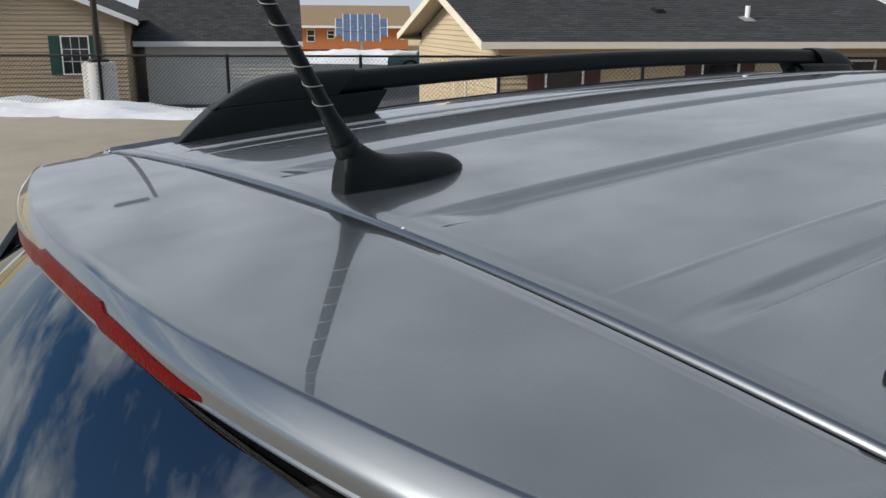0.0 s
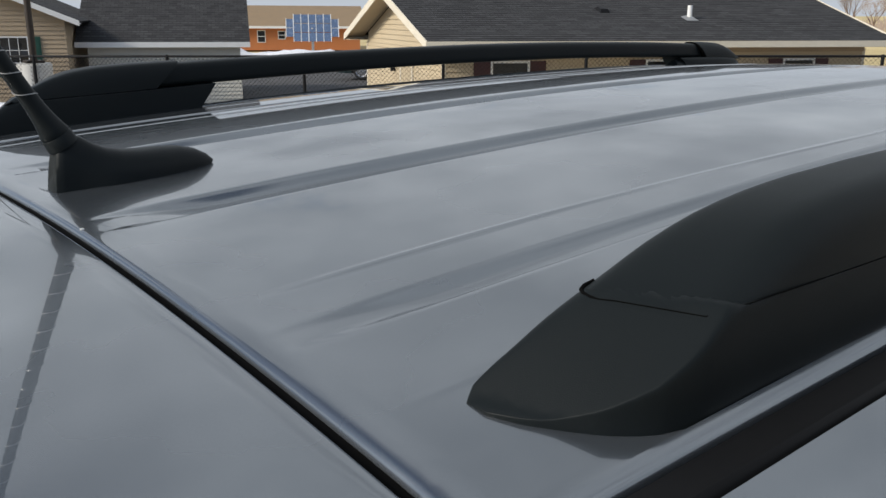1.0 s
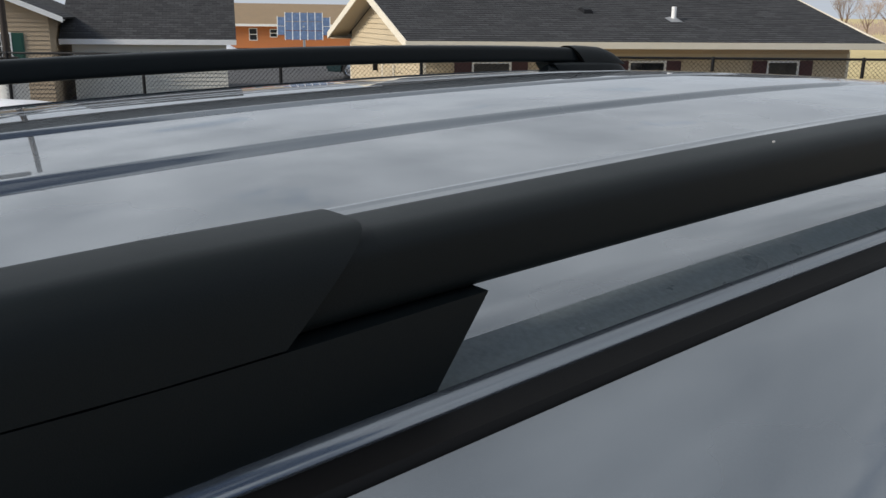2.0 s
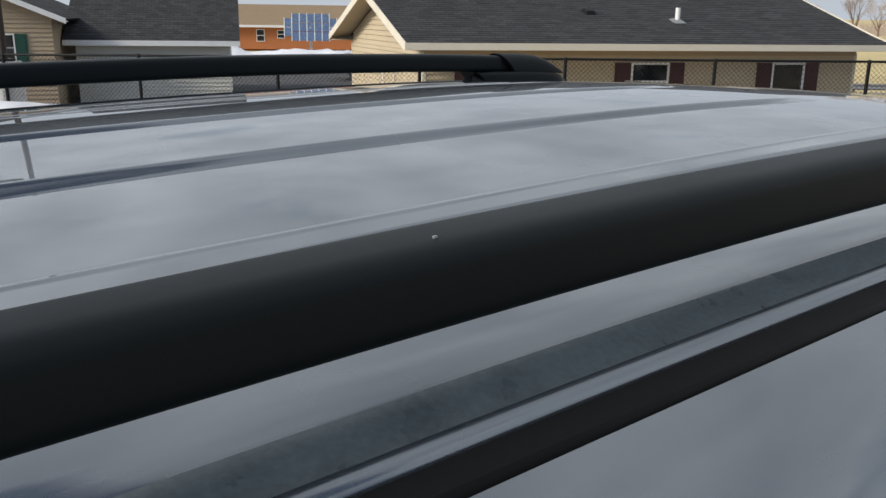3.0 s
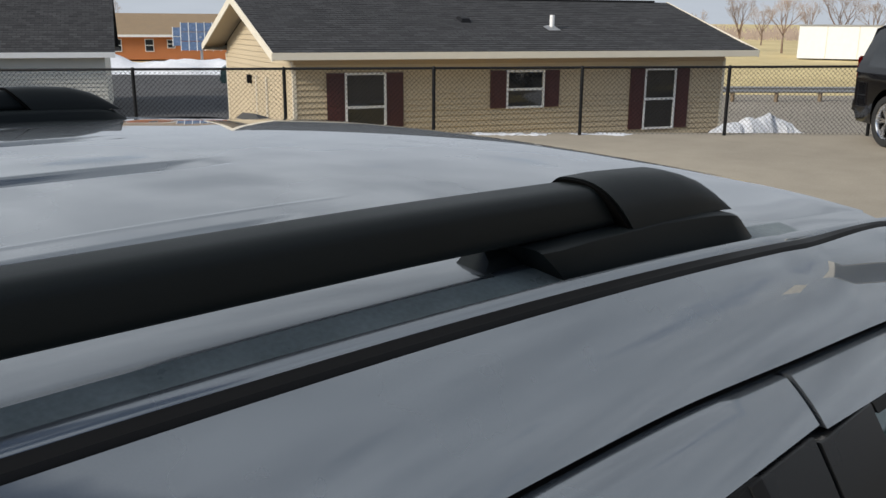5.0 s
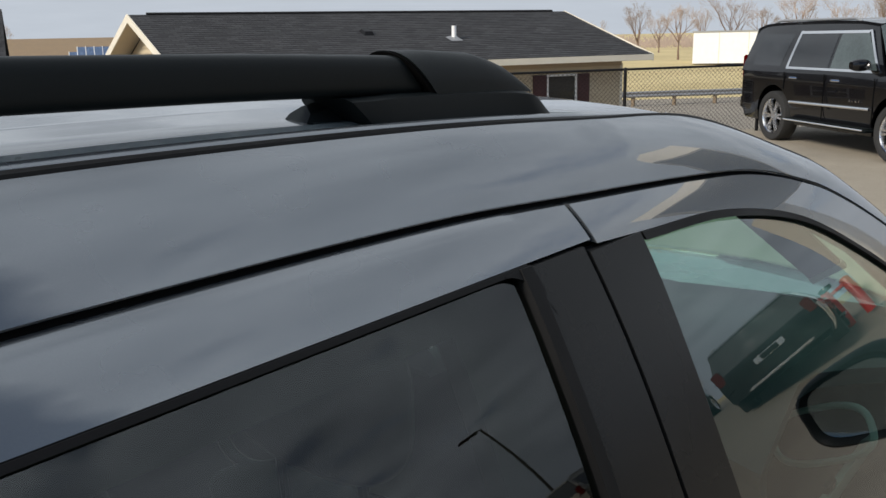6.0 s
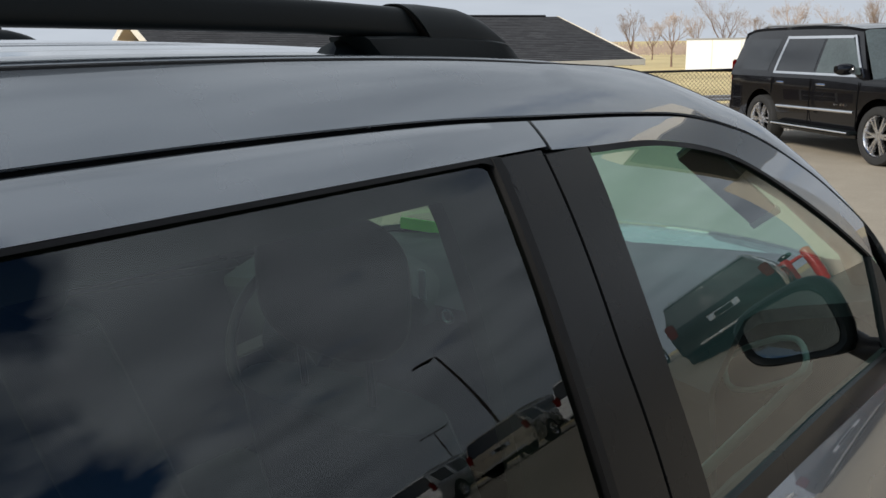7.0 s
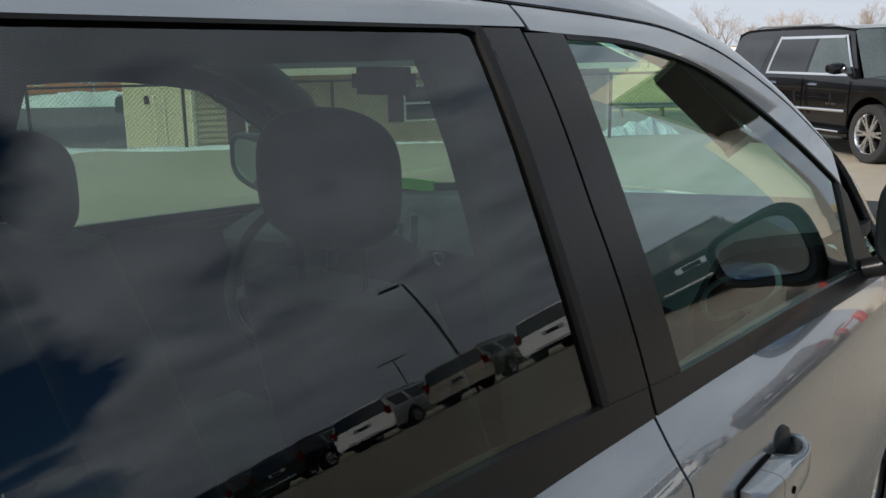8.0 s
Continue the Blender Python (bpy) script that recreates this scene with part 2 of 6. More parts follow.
SNOW = ground_mat("old snow", (0.82, 0.84, 0.88), (0.58, 0.59, 0.62), 0.9, 0.03, 0.7)
SIDING_TAN = mat("tan vinyl siding", (0.51, 0.42, 0.285), 0.6, 0, 0.06, 2, 60, random_tint=0.12)
SIDING_GRAY = mat("gray vinyl siding", (0.66, 0.635, 0.56), 0.6, 0, 0.06, 2, 60, random_tint=0.12)
SIDING_BROWN = mat("brown tan siding", (0.40, 0.31, 0.21), 0.6, 0, 0.06, 2, 60, random_tint=0.12)
WHITE_TRIM = mat("cream white trim", (0.72, 0.66, 0.54), 0.5, 0, 0.05, 3, 60)
WHITE = mat("white paint", (0.78, 0.78, 0.77), 0.45, 0, 0.05, 3, 60)
MAROON = mat("dark maroon shutter", (0.060, 0.016, 0.016), 0.5, 0, 0.15, 4, 80)
GREEN_SHUTTER = mat("dark green shutter", (0.010, 0.065, 0.045), 0.5, 0, 0.15, 4, 80)
SOFFIT = mat("beige soffit", (0.55, 0.46, 0.33), 0.7, 0, 0.06, 3, 60)
WINDOW_DARK = mat("dark window pane", (0.012, 0.014, 0.017), 0.06, 0, 0.3, 3, 30, spec=0.8)
FENCE_BLACK = mat("black coated steel", (0.007, 0.007, 0.008), 0.55, 0, 0.1, spec=0.2)
CONCRETE = mat("cast concrete", (0.52, 0.51, 0.48), 0.85, 0, 0.14, 3, 90, bump=0.003)
POLE_BROWN = mat("bronze lamp post", (0.030, 0.022, 0.017), 0.5, 0.3, 0.1)
ORANGE = mat("orange clay siding", (0.46, 0.165, 0.055), 0.7, 0, 0.08, 1, 30)
TAN_ROOF = mat("tan shingle", (0.27, 0.195, 0.12), 0.85, 0, 0.14, 2, 40)
SOLAR = mat("blue solar cells", (0.10, 0.15, 0.25), 0.25, 0.1, 0.12, 4, 40)
BARK = mat("gray brown bark", (0.20, 0.135, 0.095), 0.9, 0, 0.25, 6, 60)
TWIG = mat("reddish twigs", (0.36, 0.285, 0.235), 0.95, 0, 0.25, 2, 20)
SUV_BLACK = mat("black gloss paint", (0.004, 0.004, 0.005), 0.2, 0, 0.1, 3, 400, coat=0.7, spec=0.2)
SUV_WHITE = mat("white gloss paint", (0.80, 0.80, 0.79), 0.3, 0, 0.04, 3, 400, coat=1.0)
SUV_BEIGE = mat("champagne gloss paint", (0.34, 0.30, 0.24), 0.3, 0.4, 0.04, 3, 400, coat=1.0)
SUV_GRAY = mat("dark gray gloss paint", (0.10, 0.105, 0.11), 0.3, 0.4, 0.04, 3, 400, coat=1.0)
TEAL = mat("dark teal paint", (0.02, 0.05, 0.055), 0.3, 0.2, 0.05, coat=1.0)
TYRE = mat("tyre rubber", (0.018, 0.018, 0.018), 0.8, 0, 0.2, 9, 200, bump=0.002)
RIM = mat("polished alloy", (0.78, 0.78, 0.79), 0.25, 1.0, 0.08)
RED_PAINT = mat("red paint", (0.50, 0.012, 0.010), 0.35, 0, 0.08)
LIME = mat("lime green card", (0.12, 0.62, 0.05), 0.6, 0, 0.05)
STEEL = mat("galvanized steel", (0.42, 0.42, 0.42), 0.45, 0.8, 0.1)
WOOD_POST = mat("weathered wood", (0.20, 0.15, 0.10), 0.9, 0, 0.2)


def shingle_mat():
    m = mat("charcoal asphalt shingles", (0.033, 0.034, 0.037), 0.94, 0, 0.34, 1.2, 30, bump=0.004)
    nt = m.node_tree
    b = nt.nodes["Principled BSDF"]
    src = b.inputs["Base Color"].links[0].from_socket
    tc = nt.nodes.new("ShaderNodeTexCoord")
    br = nt.nodes.new("ShaderNodeTexBrick")
    br.inputs["Scale"].default_value = 1.0
    br.inputs["Brick Width"].default_value, br.inputs["Row Height"].default_value = 0.27, 0.145
    br.inputs["Mortar Size"].default_value = 0.011
    br.inputs["Color1"].default_value, br.inputs["Color2"].default_value = (0.58, 0.58, 0.60, 1), (1.36, 1.35, 1.33, 1)
    br.inputs["Mortar"].default_value = (0.42, 0.42, 0.42, 1)
    nt.links.new(tc.outputs["UV"], br.inputs["Vector"])
    mu = nt.nodes.new("ShaderNodeMixRGB")
    mu.blend_type = "MULTIPLY"
    mu.inputs[0].default_value = 1
    nt.links.new(src, mu.inputs[1])
    nt.links.new(br.outputs["Color"], mu.inputs[2])
    nt.links.new(mu.outputs[0], b.inputs["Base Color"])
    return m


SHINGLE = shingle_mat()

# ---- building helpers ----
ORIGIN = {}


def thing(name, at, label, category, group="", kind=""):
    """An Empty at a thing's base, that parents its parts."""
    ob = new(name)
    ob.empty_display_size = 0.1
    ob.location = at
    ORIGIN[ob] = Vector(at)
    return tagged(ob, label, category, group, kind)


def finish(bm, sharp=40):
    bmesh.ops.recalc_face_normals(bm, faces=bm.faces)
    me = bpy.data.meshes.new("mesh")
    bm.to_mesh(me)
    bm.free()
    me.shade_smooth()
    me.set_sharp_from_angle(angle=radians(sharp))
    return me


def part(name, bm, material, parent=None, label="", sharp=40):
    """Links a bmesh, made in the world's metres, as one mesh under a thing or a part."""
    if parent is not None:
        bmesh.ops.translate(bm, verts=bm.verts, vec=-ORIGIN[parent])
    me = finish(bm, sharp)
    me.materials.append(material)
    ob = new(name, me)
    if parent is not None:
        ob.parent = parent
        ORIGIN[ob] = ORIGIN[parent]
    if label:
        ob["label"] = label
    return ob


def single(name, bm, material, label, category="", group="", kind="", sharp=40):
    """A thing that is one mesh, with its origin at its base."""
    lo = [min(v.co[k] for v in bm.verts) for k in range(3)]
    hi = [max(v.co[k] for v in bm.verts) for k in range(3)]
    at = Vector(((lo[0] + hi[0]) / 2, (lo[1] + hi[1]) / 2, lo[2]))
    bmesh.ops.translate(bm, verts=bm.verts, vec=-at)
    me = finish(bm, sharp)
    me.materials.append(material)
    ob = new(name, me)
    ob.location = at
    ORIGIN[ob] = at
    return tagged(ob, label, category, group, kind)


def loft(sections, closed=True, caps=True):
    """Skin over rings of equal count."""
    bm = bmesh.new()
    rings = [[bm.verts.new(p) for p in s] for s in sections]
    n = len(rings[0])
    for a, b in zip(rings, rings[1:]):
        for i in range(n if closed else n - 1):
            j = (i + 1) % n
            bm.faces.new((a[i], a[j], b[j], b[i]))
    if caps and closed:
        bm.faces.new(rings[0][::-1])
        bm.faces.new(rings[-1])
    return bm


def grow(bm, sections, closed=True, caps=True):
    other = loft(sections, closed, caps)
    me = bpy.data.meshes.new("tmp")
    other.to_mesh(me)
    other.free()
    bm.from_mesh(me)
    bpy.data.meshes.remove(me)
    return bm


def slab(rows, thick):
    """A sheet given by rows of points, thickened inwards along thick (a vector)."""
    t = Vector(thick)
    bm = bmesh.new()
    top = [[bm.verts.new(p) for p in r] for r in rows]
    low = [[bm.verts.new(Vector(p) + t) for p in r] for r in rows]
    m, n = len(rows), len(rows[0])
    for g in (top, low):
        for i in range(m - 1):
            for j in range(n - 1):
                bm.faces.new((g[i][j], g[i][j + 1], g[i + 1][j + 1], g[i + 1][j]))
    for i in range(m - 1):
        for j in (0, n - 1):
            bm.faces.new((top[i][j], top[i + 1][j], low[i + 1][j], low[i][j]))
    for j in range(n - 1):
        for i in (0, m - 1):
            bm.faces.new((top[i][j], top[i][j + 1], low[i][j + 1], low[i][j]))
    return bm


def box(x0, x1, y0, y1, z0, z1, bevel=0.0, m=None, bm=None):
    own = bmesh.new()
    bmesh.ops.create_cube(own, size=1)
    for v in own.verts:
        v.co = Vector(((x0 + x1) / 2 + v.co.x * (x1 - x0), (y0 + y1) / 2 + v.co.y * (y1 - y0), (z0 + z1) / 2 + v.co.z * (z1 - z0)))
    if bevel:
        bmesh.ops.bevel(own, geom=own.edges[:], offset=bevel, segments=2, affect="EDGES")
    if m is not None:
        bmesh.ops.transform(own, matrix=m, verts=own.verts)
    if bm is None:
        return own
    me = bpy.data.meshes.new("tmp")
    own.to_mesh(me)
    own.free()
    bm.from_mesh(me)
    bpy.data.meshes.remove(me)
    return bm


def tube(points, radii, n=10, bm=None, squash=1.0):
    """A round bar along points."""
    secs = []
    pts = [Vector(p) for p in points]
    for i, p in enumerate(pts):
        d = (pts[min(i + 1, len(pts) - 1)] - pts[max(i - 1, 0)]).normalized()
        a = d.cross(Vector((0, 0, 1)))
        a = a.normalized() if a.length > 1e-4 else Vector((1, 0, 0))
        b = a.cross(d).normalized()
        r = radii[i] if hasattr(radii, "__len__") else radii
        secs.append([p + a * (r * math.cos(k * math.tau / n)) + b * (r * squash * math.sin(k * math.tau / n)) for k in range(n)])
    return loft(secs) if bm is None else grow(bm, secs)


def lathe(profile, n=32, m=None):
    """Turn (radius, height) pairs round the z axis."""
    secs = [[Vector((r * math.cos(k * math.tau / n), r * math.sin(k * math.tau / n), h)) for k in range(n)] for r, h in profile]
    bm = loft(secs, True, False)
    bmesh.ops.remove_doubles(bm, verts=bm.verts, dist=1e-5)
    if m is not None:
        bmesh.ops.transform(bm, matrix=m, verts=bm.verts)
    return bm


def curve_at(pairs):
    """Smooth interpolation through (x, value) pairs (Catmull-Rom)."""
    xs, vs = [p[0] for p in pairs], [p[1] for p in pairs]

    def f(x):
        if x <= xs[0]:
            return vs[0] + (x - xs[0]) * (vs[1] - vs[0]) / (xs[1] - xs[0])
        if x >= xs[-1]:
            return vs[-1] + (x - xs[-1]) * (vs[-1] - vs[-2]) / (xs[-1] - xs[-2])
        i = max(k for k in range(len(xs)) if xs[k] <= x)
        i = min(i, len(xs) - 2)
        h = xs[i + 1] - xs[i]
        d0 = (vs[i + 1] - vs[i - 1]) / (xs[i + 1] - xs[i - 1]) if i > 0 else (vs[1] - vs[0]) / (xs[1] - xs[0])
        d1 = (vs[i + 2] - vs[i]) / (xs[i + 2] - xs[i]) if i + 2 < len(xs) else (vs[-1] - vs[-2]) / (xs[-1] - xs[-2])
        t = (x - xs[i]) / h
        return (2 * t**3 - 3 * t**2 + 1) * vs[i] + (t**3 - 2 * t**2 + t) * h * d0 + (-2 * t**3 + 3 * t**2) * vs[i + 1] + (t**3 - t**2) * h * d1
    return f


def span(a, b, n):
    return [a + (b - a) * i / (n - 1) for i in range(n)]


def smooth01(a, b, x):
    t = min(1.0, max(0.0, (x - a) / (b - a)))
    return t * t * (3 - 2 * t)


# ---- ground ----
FENCE_AT, FENCE_TURN = Vector((11.73, 9.586, 0)), radians(-43.5)
FA = Vector((math.cos(FENCE_TURN), math.sin(FENCE_TURN), 0))
FD = Vector((-FA.y, FA.x, 0))
drop = curve_at([(-2000, 0.0), (-1, 0.0), (0.5, 0.0), (1.4, -0.30), (4, -1.25), (8, -1.42), (14, -1.45), (40, -1.30), (80, -0.95), (200, -0.5), (900, 0.0), (3000, 0.0)])


def land(a, d, lift=0.0):
    """A place on the land, a metres along the fence and d metres behind it."""
    p = FENCE_AT + FA * a + FD * d
    rise = 1.0 * smooth01(-4.0, -10.0, p.y) if d < 0 else 0.0
    if lift < 0:
        lift -= 0.4 * smooth01(0.0, -4.0, d)
    wave = rise + 0.05 * noise.noise(Vector((a * 0.2, d * 0.2, 0))) * smooth01(1.0, 5.0, d)
    return (p.x, p.y, (0.0 if d <= 0.5 else min(0.0, drop(d))) + wave + lift)


def land_patch(av, dv, lift):
    bm = bmesh.new()
    g = [[bm.verts.new(land(a, d, lift)) for d in dv] for a in av]
    for p, q in zip(g, g[1:]):
        for k in range(len(dv) - 1):
            bm.faces.new((p[k], q[k], q[k + 1], p[k + 1]))
    return bm


FAR_A = [-2500, -900, -400, -200, -120] + span(-80, 80, 54) + [120, 200, 400, 900, 2500]
FAR_D = [-2500, -900, -400, -150] + span(-81, -3, 40) + span(0, 16, 33) + span(18, 60, 22) + [70, 85, 110, 150, 220, 400, 900, 2800]
single("ground", land_patch(FAR_A, FAR_D, -0.02), GRASS, "dry yellow winter grass reaching the horizon", "ground", kind="structure")
lot_rows = [[land(a, d, 0.0) for d in span(-75, -3, 37) + [-1.5, 0.35]] for a in span(-60, 60, 61)]
single("parking_lot", slab(lot_rows, (0, 0, -0.05)), LOT, "sandy worn concrete parking lot", "pavement", kind="structure")
single("asphalt_drive", land_patch(span(-19, -2.2, 20), span(1.2, 48, 50), 0.012), ASPHALT, "dark wet asphalt drive behind the fence", "road", kind="structure")
single("road", land_patch(span(3.4, 60, 40), span(1.0, 26, 30), 0.012), ROAD, "dusty pale road behind the fence", "road", kind="structure")


def snow_heap(a0, a1, d0, d1, h, seed, label, n=46, m=16):
    bm = bmesh.new()
    g = []
    for i in range(n):
        f = i / (n - 1)
        row = []
        for j in range(m):
            q = j / (m - 1)
            a = a0 + (a1 - a0) * f + 0.15 * noise.noise(Vector((f * 9, q * 3, seed)))
            d = d0 + (d1 - d0) * q + 0.25 * noise.noise(Vector((f * 14, seed, q)))
            prof = (math.sin(math.pi * q) ** 0.7) * (math.sin(math.pi * min(1, max(0, f * 1.02 - 0.01))) ** 0.35)
            sc = 0.9 if h < 0.9 else 0.3
            k = 0.55 + 0.8 * (noise.noise(Vector((a * sc, d * 1.45 * sc, seed))) + 0.35 * noise.noise(Vector((a * 4.4 * sc, d * 4.4 * sc, seed))))
            x, y, z = land(a, d, 0.0)
            row.append(bm.verts.new((x, y, z - 0.02 + max(0.0, h * prof * max(0.12, k)))))
        g.append(row)
    for p, q in zip(g, g[1:]):
        for k in range(m - 1):
            bm.faces.new((p[k], q[k], q[k + 1], p[k + 1]))
    return single("snow_bank", bm, SNOW, label, "snow", "snow banks", sharp=80)


snow_heap(-24, -7.3, -1.4, 0.8, 0.33, 1, "bank of old snow along the fence")
snow_heap(-7.5, 0.4, -0.4, 0.5, 0.10, 2, "low ridge of old snow at the fence")
snow_heap(0.6, 2.1, -0.15, 0.3, 0.07, 3, "thin strip of snow at the fence")
snow_heap(2.3, 3.5, -0.15, 0.3, 0.06, 4, "thin strip of snow at the fence")
snow_heap(5.1, 6.7, 0.5, 2.2, 0.46, 5, "heap of old snow behind the fence")
snow_heap(-27, -8, 38, 46, 1.0, 6, "long snow bank before the orange house")

# ---- chain-link fence ----
fence = thing("chain_link_fence", land(0, 0), "black chain-link fence along the edge of the lot", "fence")


def fence_top(i):
    return 1.107 + 0.023 * (i - 3) if i > -3 else 0.97


def build_fence():
    post = lathe([(0.0001, 0), (0.030, 0), (0.030, 1.0), (0.036, 1.0), (0.036, 1.03), (0.02, 1.05), (0.0001, 1.055)], 10)
    pm = finish(post)
    pm.materials.append(FENCE_BLACK)
    for i in range(-8, 12):
        at = FENCE_AT + FA * (2.5 * (i - 3))
        p = new("post", pm)
        p.parent = fence
        p.location = at - ORIGIN[fence]
        p.scale = (1, 1, (fence_top(i) + 0.03) / 1.05)
        if i == 11:
            break
        b = FENCE_AT + FA * (2.5 * (i - 2))
        za, zb = fence_top(i), fence_top(i + 1)
        part("top_rail", tube([(at.x, at.y, za), (b.x, b.y, zb)], 0.021, 8), FENCE_BLACK, fence)
        vs, fs = [], []
        step, r, h = 0.078, 0.0026, min(za, zb) - 0.02
        for sgn in (1, -1):
            for k in range(-int(h / step) - 1, int(2.5 / step) + 1):
                u0 = k * step
                lo_u, hi_u = (u0, u0 + h) if sgn > 0 else (u0 + h, u0)
                pts = []
                du = hi_u - lo_u
                ts = sorted(((0 - lo_u) / du, (2.5 - lo_u) / du))
                t0, t1 = max(0.0, ts[0]), min(1.0, ts[1])
                if t1 - t0 < 0.02:
                    continue
                for t in (t0, t1):
                    q = at + FA * (lo_u + du * t) + Vector((0, 0, 0.02 + h * t))
                    pts.append(q)
                side = FD * r * sgn
                wide = (FA * -sgn + Vector((0, 0, 1))).normalized() * r
                c = len(vs)
                for q in pts:
                    vs += [q + wide + side * 0.2, q - wide + side * 0.2, q + side * 1.4]
                fs += [(c, c + 1, c + 4, c + 3), (c + 1, c + 2, c + 5, c + 4), (c + 2, c, c + 3, c + 5)]
        me = bpy.data.meshes.new("links")
        me.from_pydata([v - ORIGIN[fence] for v in vs], [], fs)
        me.materials.append(FENCE_BLACK)
        ob = new("wire_mesh", me)
        ob.parent = fence
        tagged(ob, kind="stuff")


build_fence()


# ---- houses ----
def house_frame(x, y, turn):
    c, s = math.cos(radians(turn)), math.sin(radians(turn))
    return lambda u, v, z: Vector((x + c * u - s * v, y + s * u + c * v, z))


def slope(name, F, u0, u1, v0, z0, v1, z1, material, parent, label, course=0.145):
    """A roof slope of stepped courses, from the eave (v0, z0) up to the ridge (v1, z1)."""
    length = math.hypot(v1 - v0, z1 - z0)
    n = max(2, int(length / course))
    bm = bmesh.new()
    uv = bm.loops.layers.uv.new("UVMap")
    for i in range(n):
        f0, f1 = i / n, (i + 1) / n
        lift0, lift1 = 0.007, 0.0
        quad = [(u0, f0, lift0), (u1, f0, lift0), (u1, f1, lift1), (u0, f1, lift1)]
        vs = [bm.verts.new(F(u, v0 + (v1 - v0) * f, z0 + (z1 - z0) * f + l)) for u, f, l in quad]
        face = bm.faces.new(vs)
        for lp, (u, f, l) in zip(face.loops, quad):
            lp[uv].uv = (u, f * length)
        lo = [bm.verts.new(F(u, v0 + (v1 - v0) * f0, z0 + (z1 - z0) * f0)) for u in (u1, u0)]
        fc = bm.faces.new((vs[1], vs[0], lo[1], lo[0]))
        for lp in fc.loops:
            lp[uv].uv = (0, f0 * length)
    bmesh.ops.remove_doubles(bm, verts=bm.verts, dist=0.0005)
    und = [bm.verts.new(F(u, v, z - 0.04)) for u, v, z in ((u0, v0, z0), (u1, v0, z0), (u1, v1, z1), (u0, v1, z1))]
    bm.faces.new(und)
    top = [min(bm.verts, key=lambda q: (q.co - F(*c)).length) for c in ((u0, v1, z1), (u1, v1, z1))]
    bm.faces.new((top[0], top[1], und[2], und[3]))
    return part(name, bm, material, parent, label, 20)


def clapboards(F, u0, u1, v, z0, z1, n_dir, material, parent, step=0.115, gable=None):
    """Overlapping boards of a wall that runs along u at v; n_dir -1 faces towards smaller v."""
    n = int(math.ceil((z1 - z0) / step))
    shared = None
    for i in range(n):
        za = z0 + step * i
        a, b = u0, u1
        if gable:
            k = min(1.0, max(0.0, (za - gable[0]) / (gable[1] - gable[0])))
            mid = (u0 + u1) / 2
            a, b = u0 + (mid - u0) * k, u1 - (u1 - mid) * k
            if b - a < 0.15:
                break
        pts = lambda u: [F(u, v + n_dir * 0.030, za), F(u, v + n_dir * 0.006, za + step + 0.004), F(u, v - n_dir * 0.01, za + step + 0.004), F(u, v - n_dir * 0.01, za)]
        if gable or shared is None:
            ob = part("siding_board", loft([pts(a), pts(b)]), material, parent)
            shared = (ob.data, za)
        else:
            ob = new("siding_board", shared[0])
            ob.parent = parent
            ob.location = (0, 0, za - shared[1])
            ORIGIN[ob] = ORIGIN[parent]


def panel(F, u0, u1, v0, v1, z0, z1):
    return loft([[F(u0, v0, z0), F(u0, v1, z0), F(u0, v1, z1), F(u0, v0, z1)], [F(u1, v0, z0), F(u1, v1, z0), F(u1, v1, z1), F(u1, v0, z1)]])


def house_window(F, u, w, z0, z1, parent, shutter, sw=0.36, bars=True, frame_mat=None, grid=0):
    fm = frame_mat or WHITE
    win = part("window", panel(F, u, u + w, -0.030, -0.012, z0, z1), WINDOW_DARK, parent, "dark double-hung window")
    t = 0.045
    for name, a, b, c, d in (("frame_side", u - t, u, z0, z1), ("frame_side", u + w, u + w + t, z0, z1), ("frame_head", u - t, u + w + t, z1, z1 + t), ("window_sill", u - t, u + w + t, z0 - t, z0)):
        part(name, panel(F, a, b, -0.060, 0.0, c, d), fm, win)
    if bars:
        m = (z0 + z1) / 2
        part("meeting_rail", panel(F, u, u + w, -0.052, -0.02, m - 0.025, m + 0.025), fm, win)
    for k in range(1, grid):
        part("glazing_bar", panel(F, u + w * k / grid - 0.009, u + w * k / grid + 0.009, -0.040, -0.02, z0, z1), fm, win)
        part("glazing_bar", panel(F, u, u + w, -0.040, -0.02, z0 + (z1 - z0) * k / grid - 0.009, z0 + (z1 - z0) * k / grid + 0.009), fm, win)
    if shutter:
        for a in (u - t - sw + 0.0, u + w + t):
            sh = part("shutter", panel(F, a, a + sw, -0.050, 0.0, z0 - 0.03, z1 + 0.04), shutter, parent, "panelled window shutter")
            for q0, q1 in ((0.06, 0.47), (0.53, 0.94)):
                h = z1 - z0
                part("shutter_panel", panel(F, a + 0.06, a + sw - 0.06, -0.058, -0.045, z0 + h * q0, z0 + h * q1), shutter, sh)


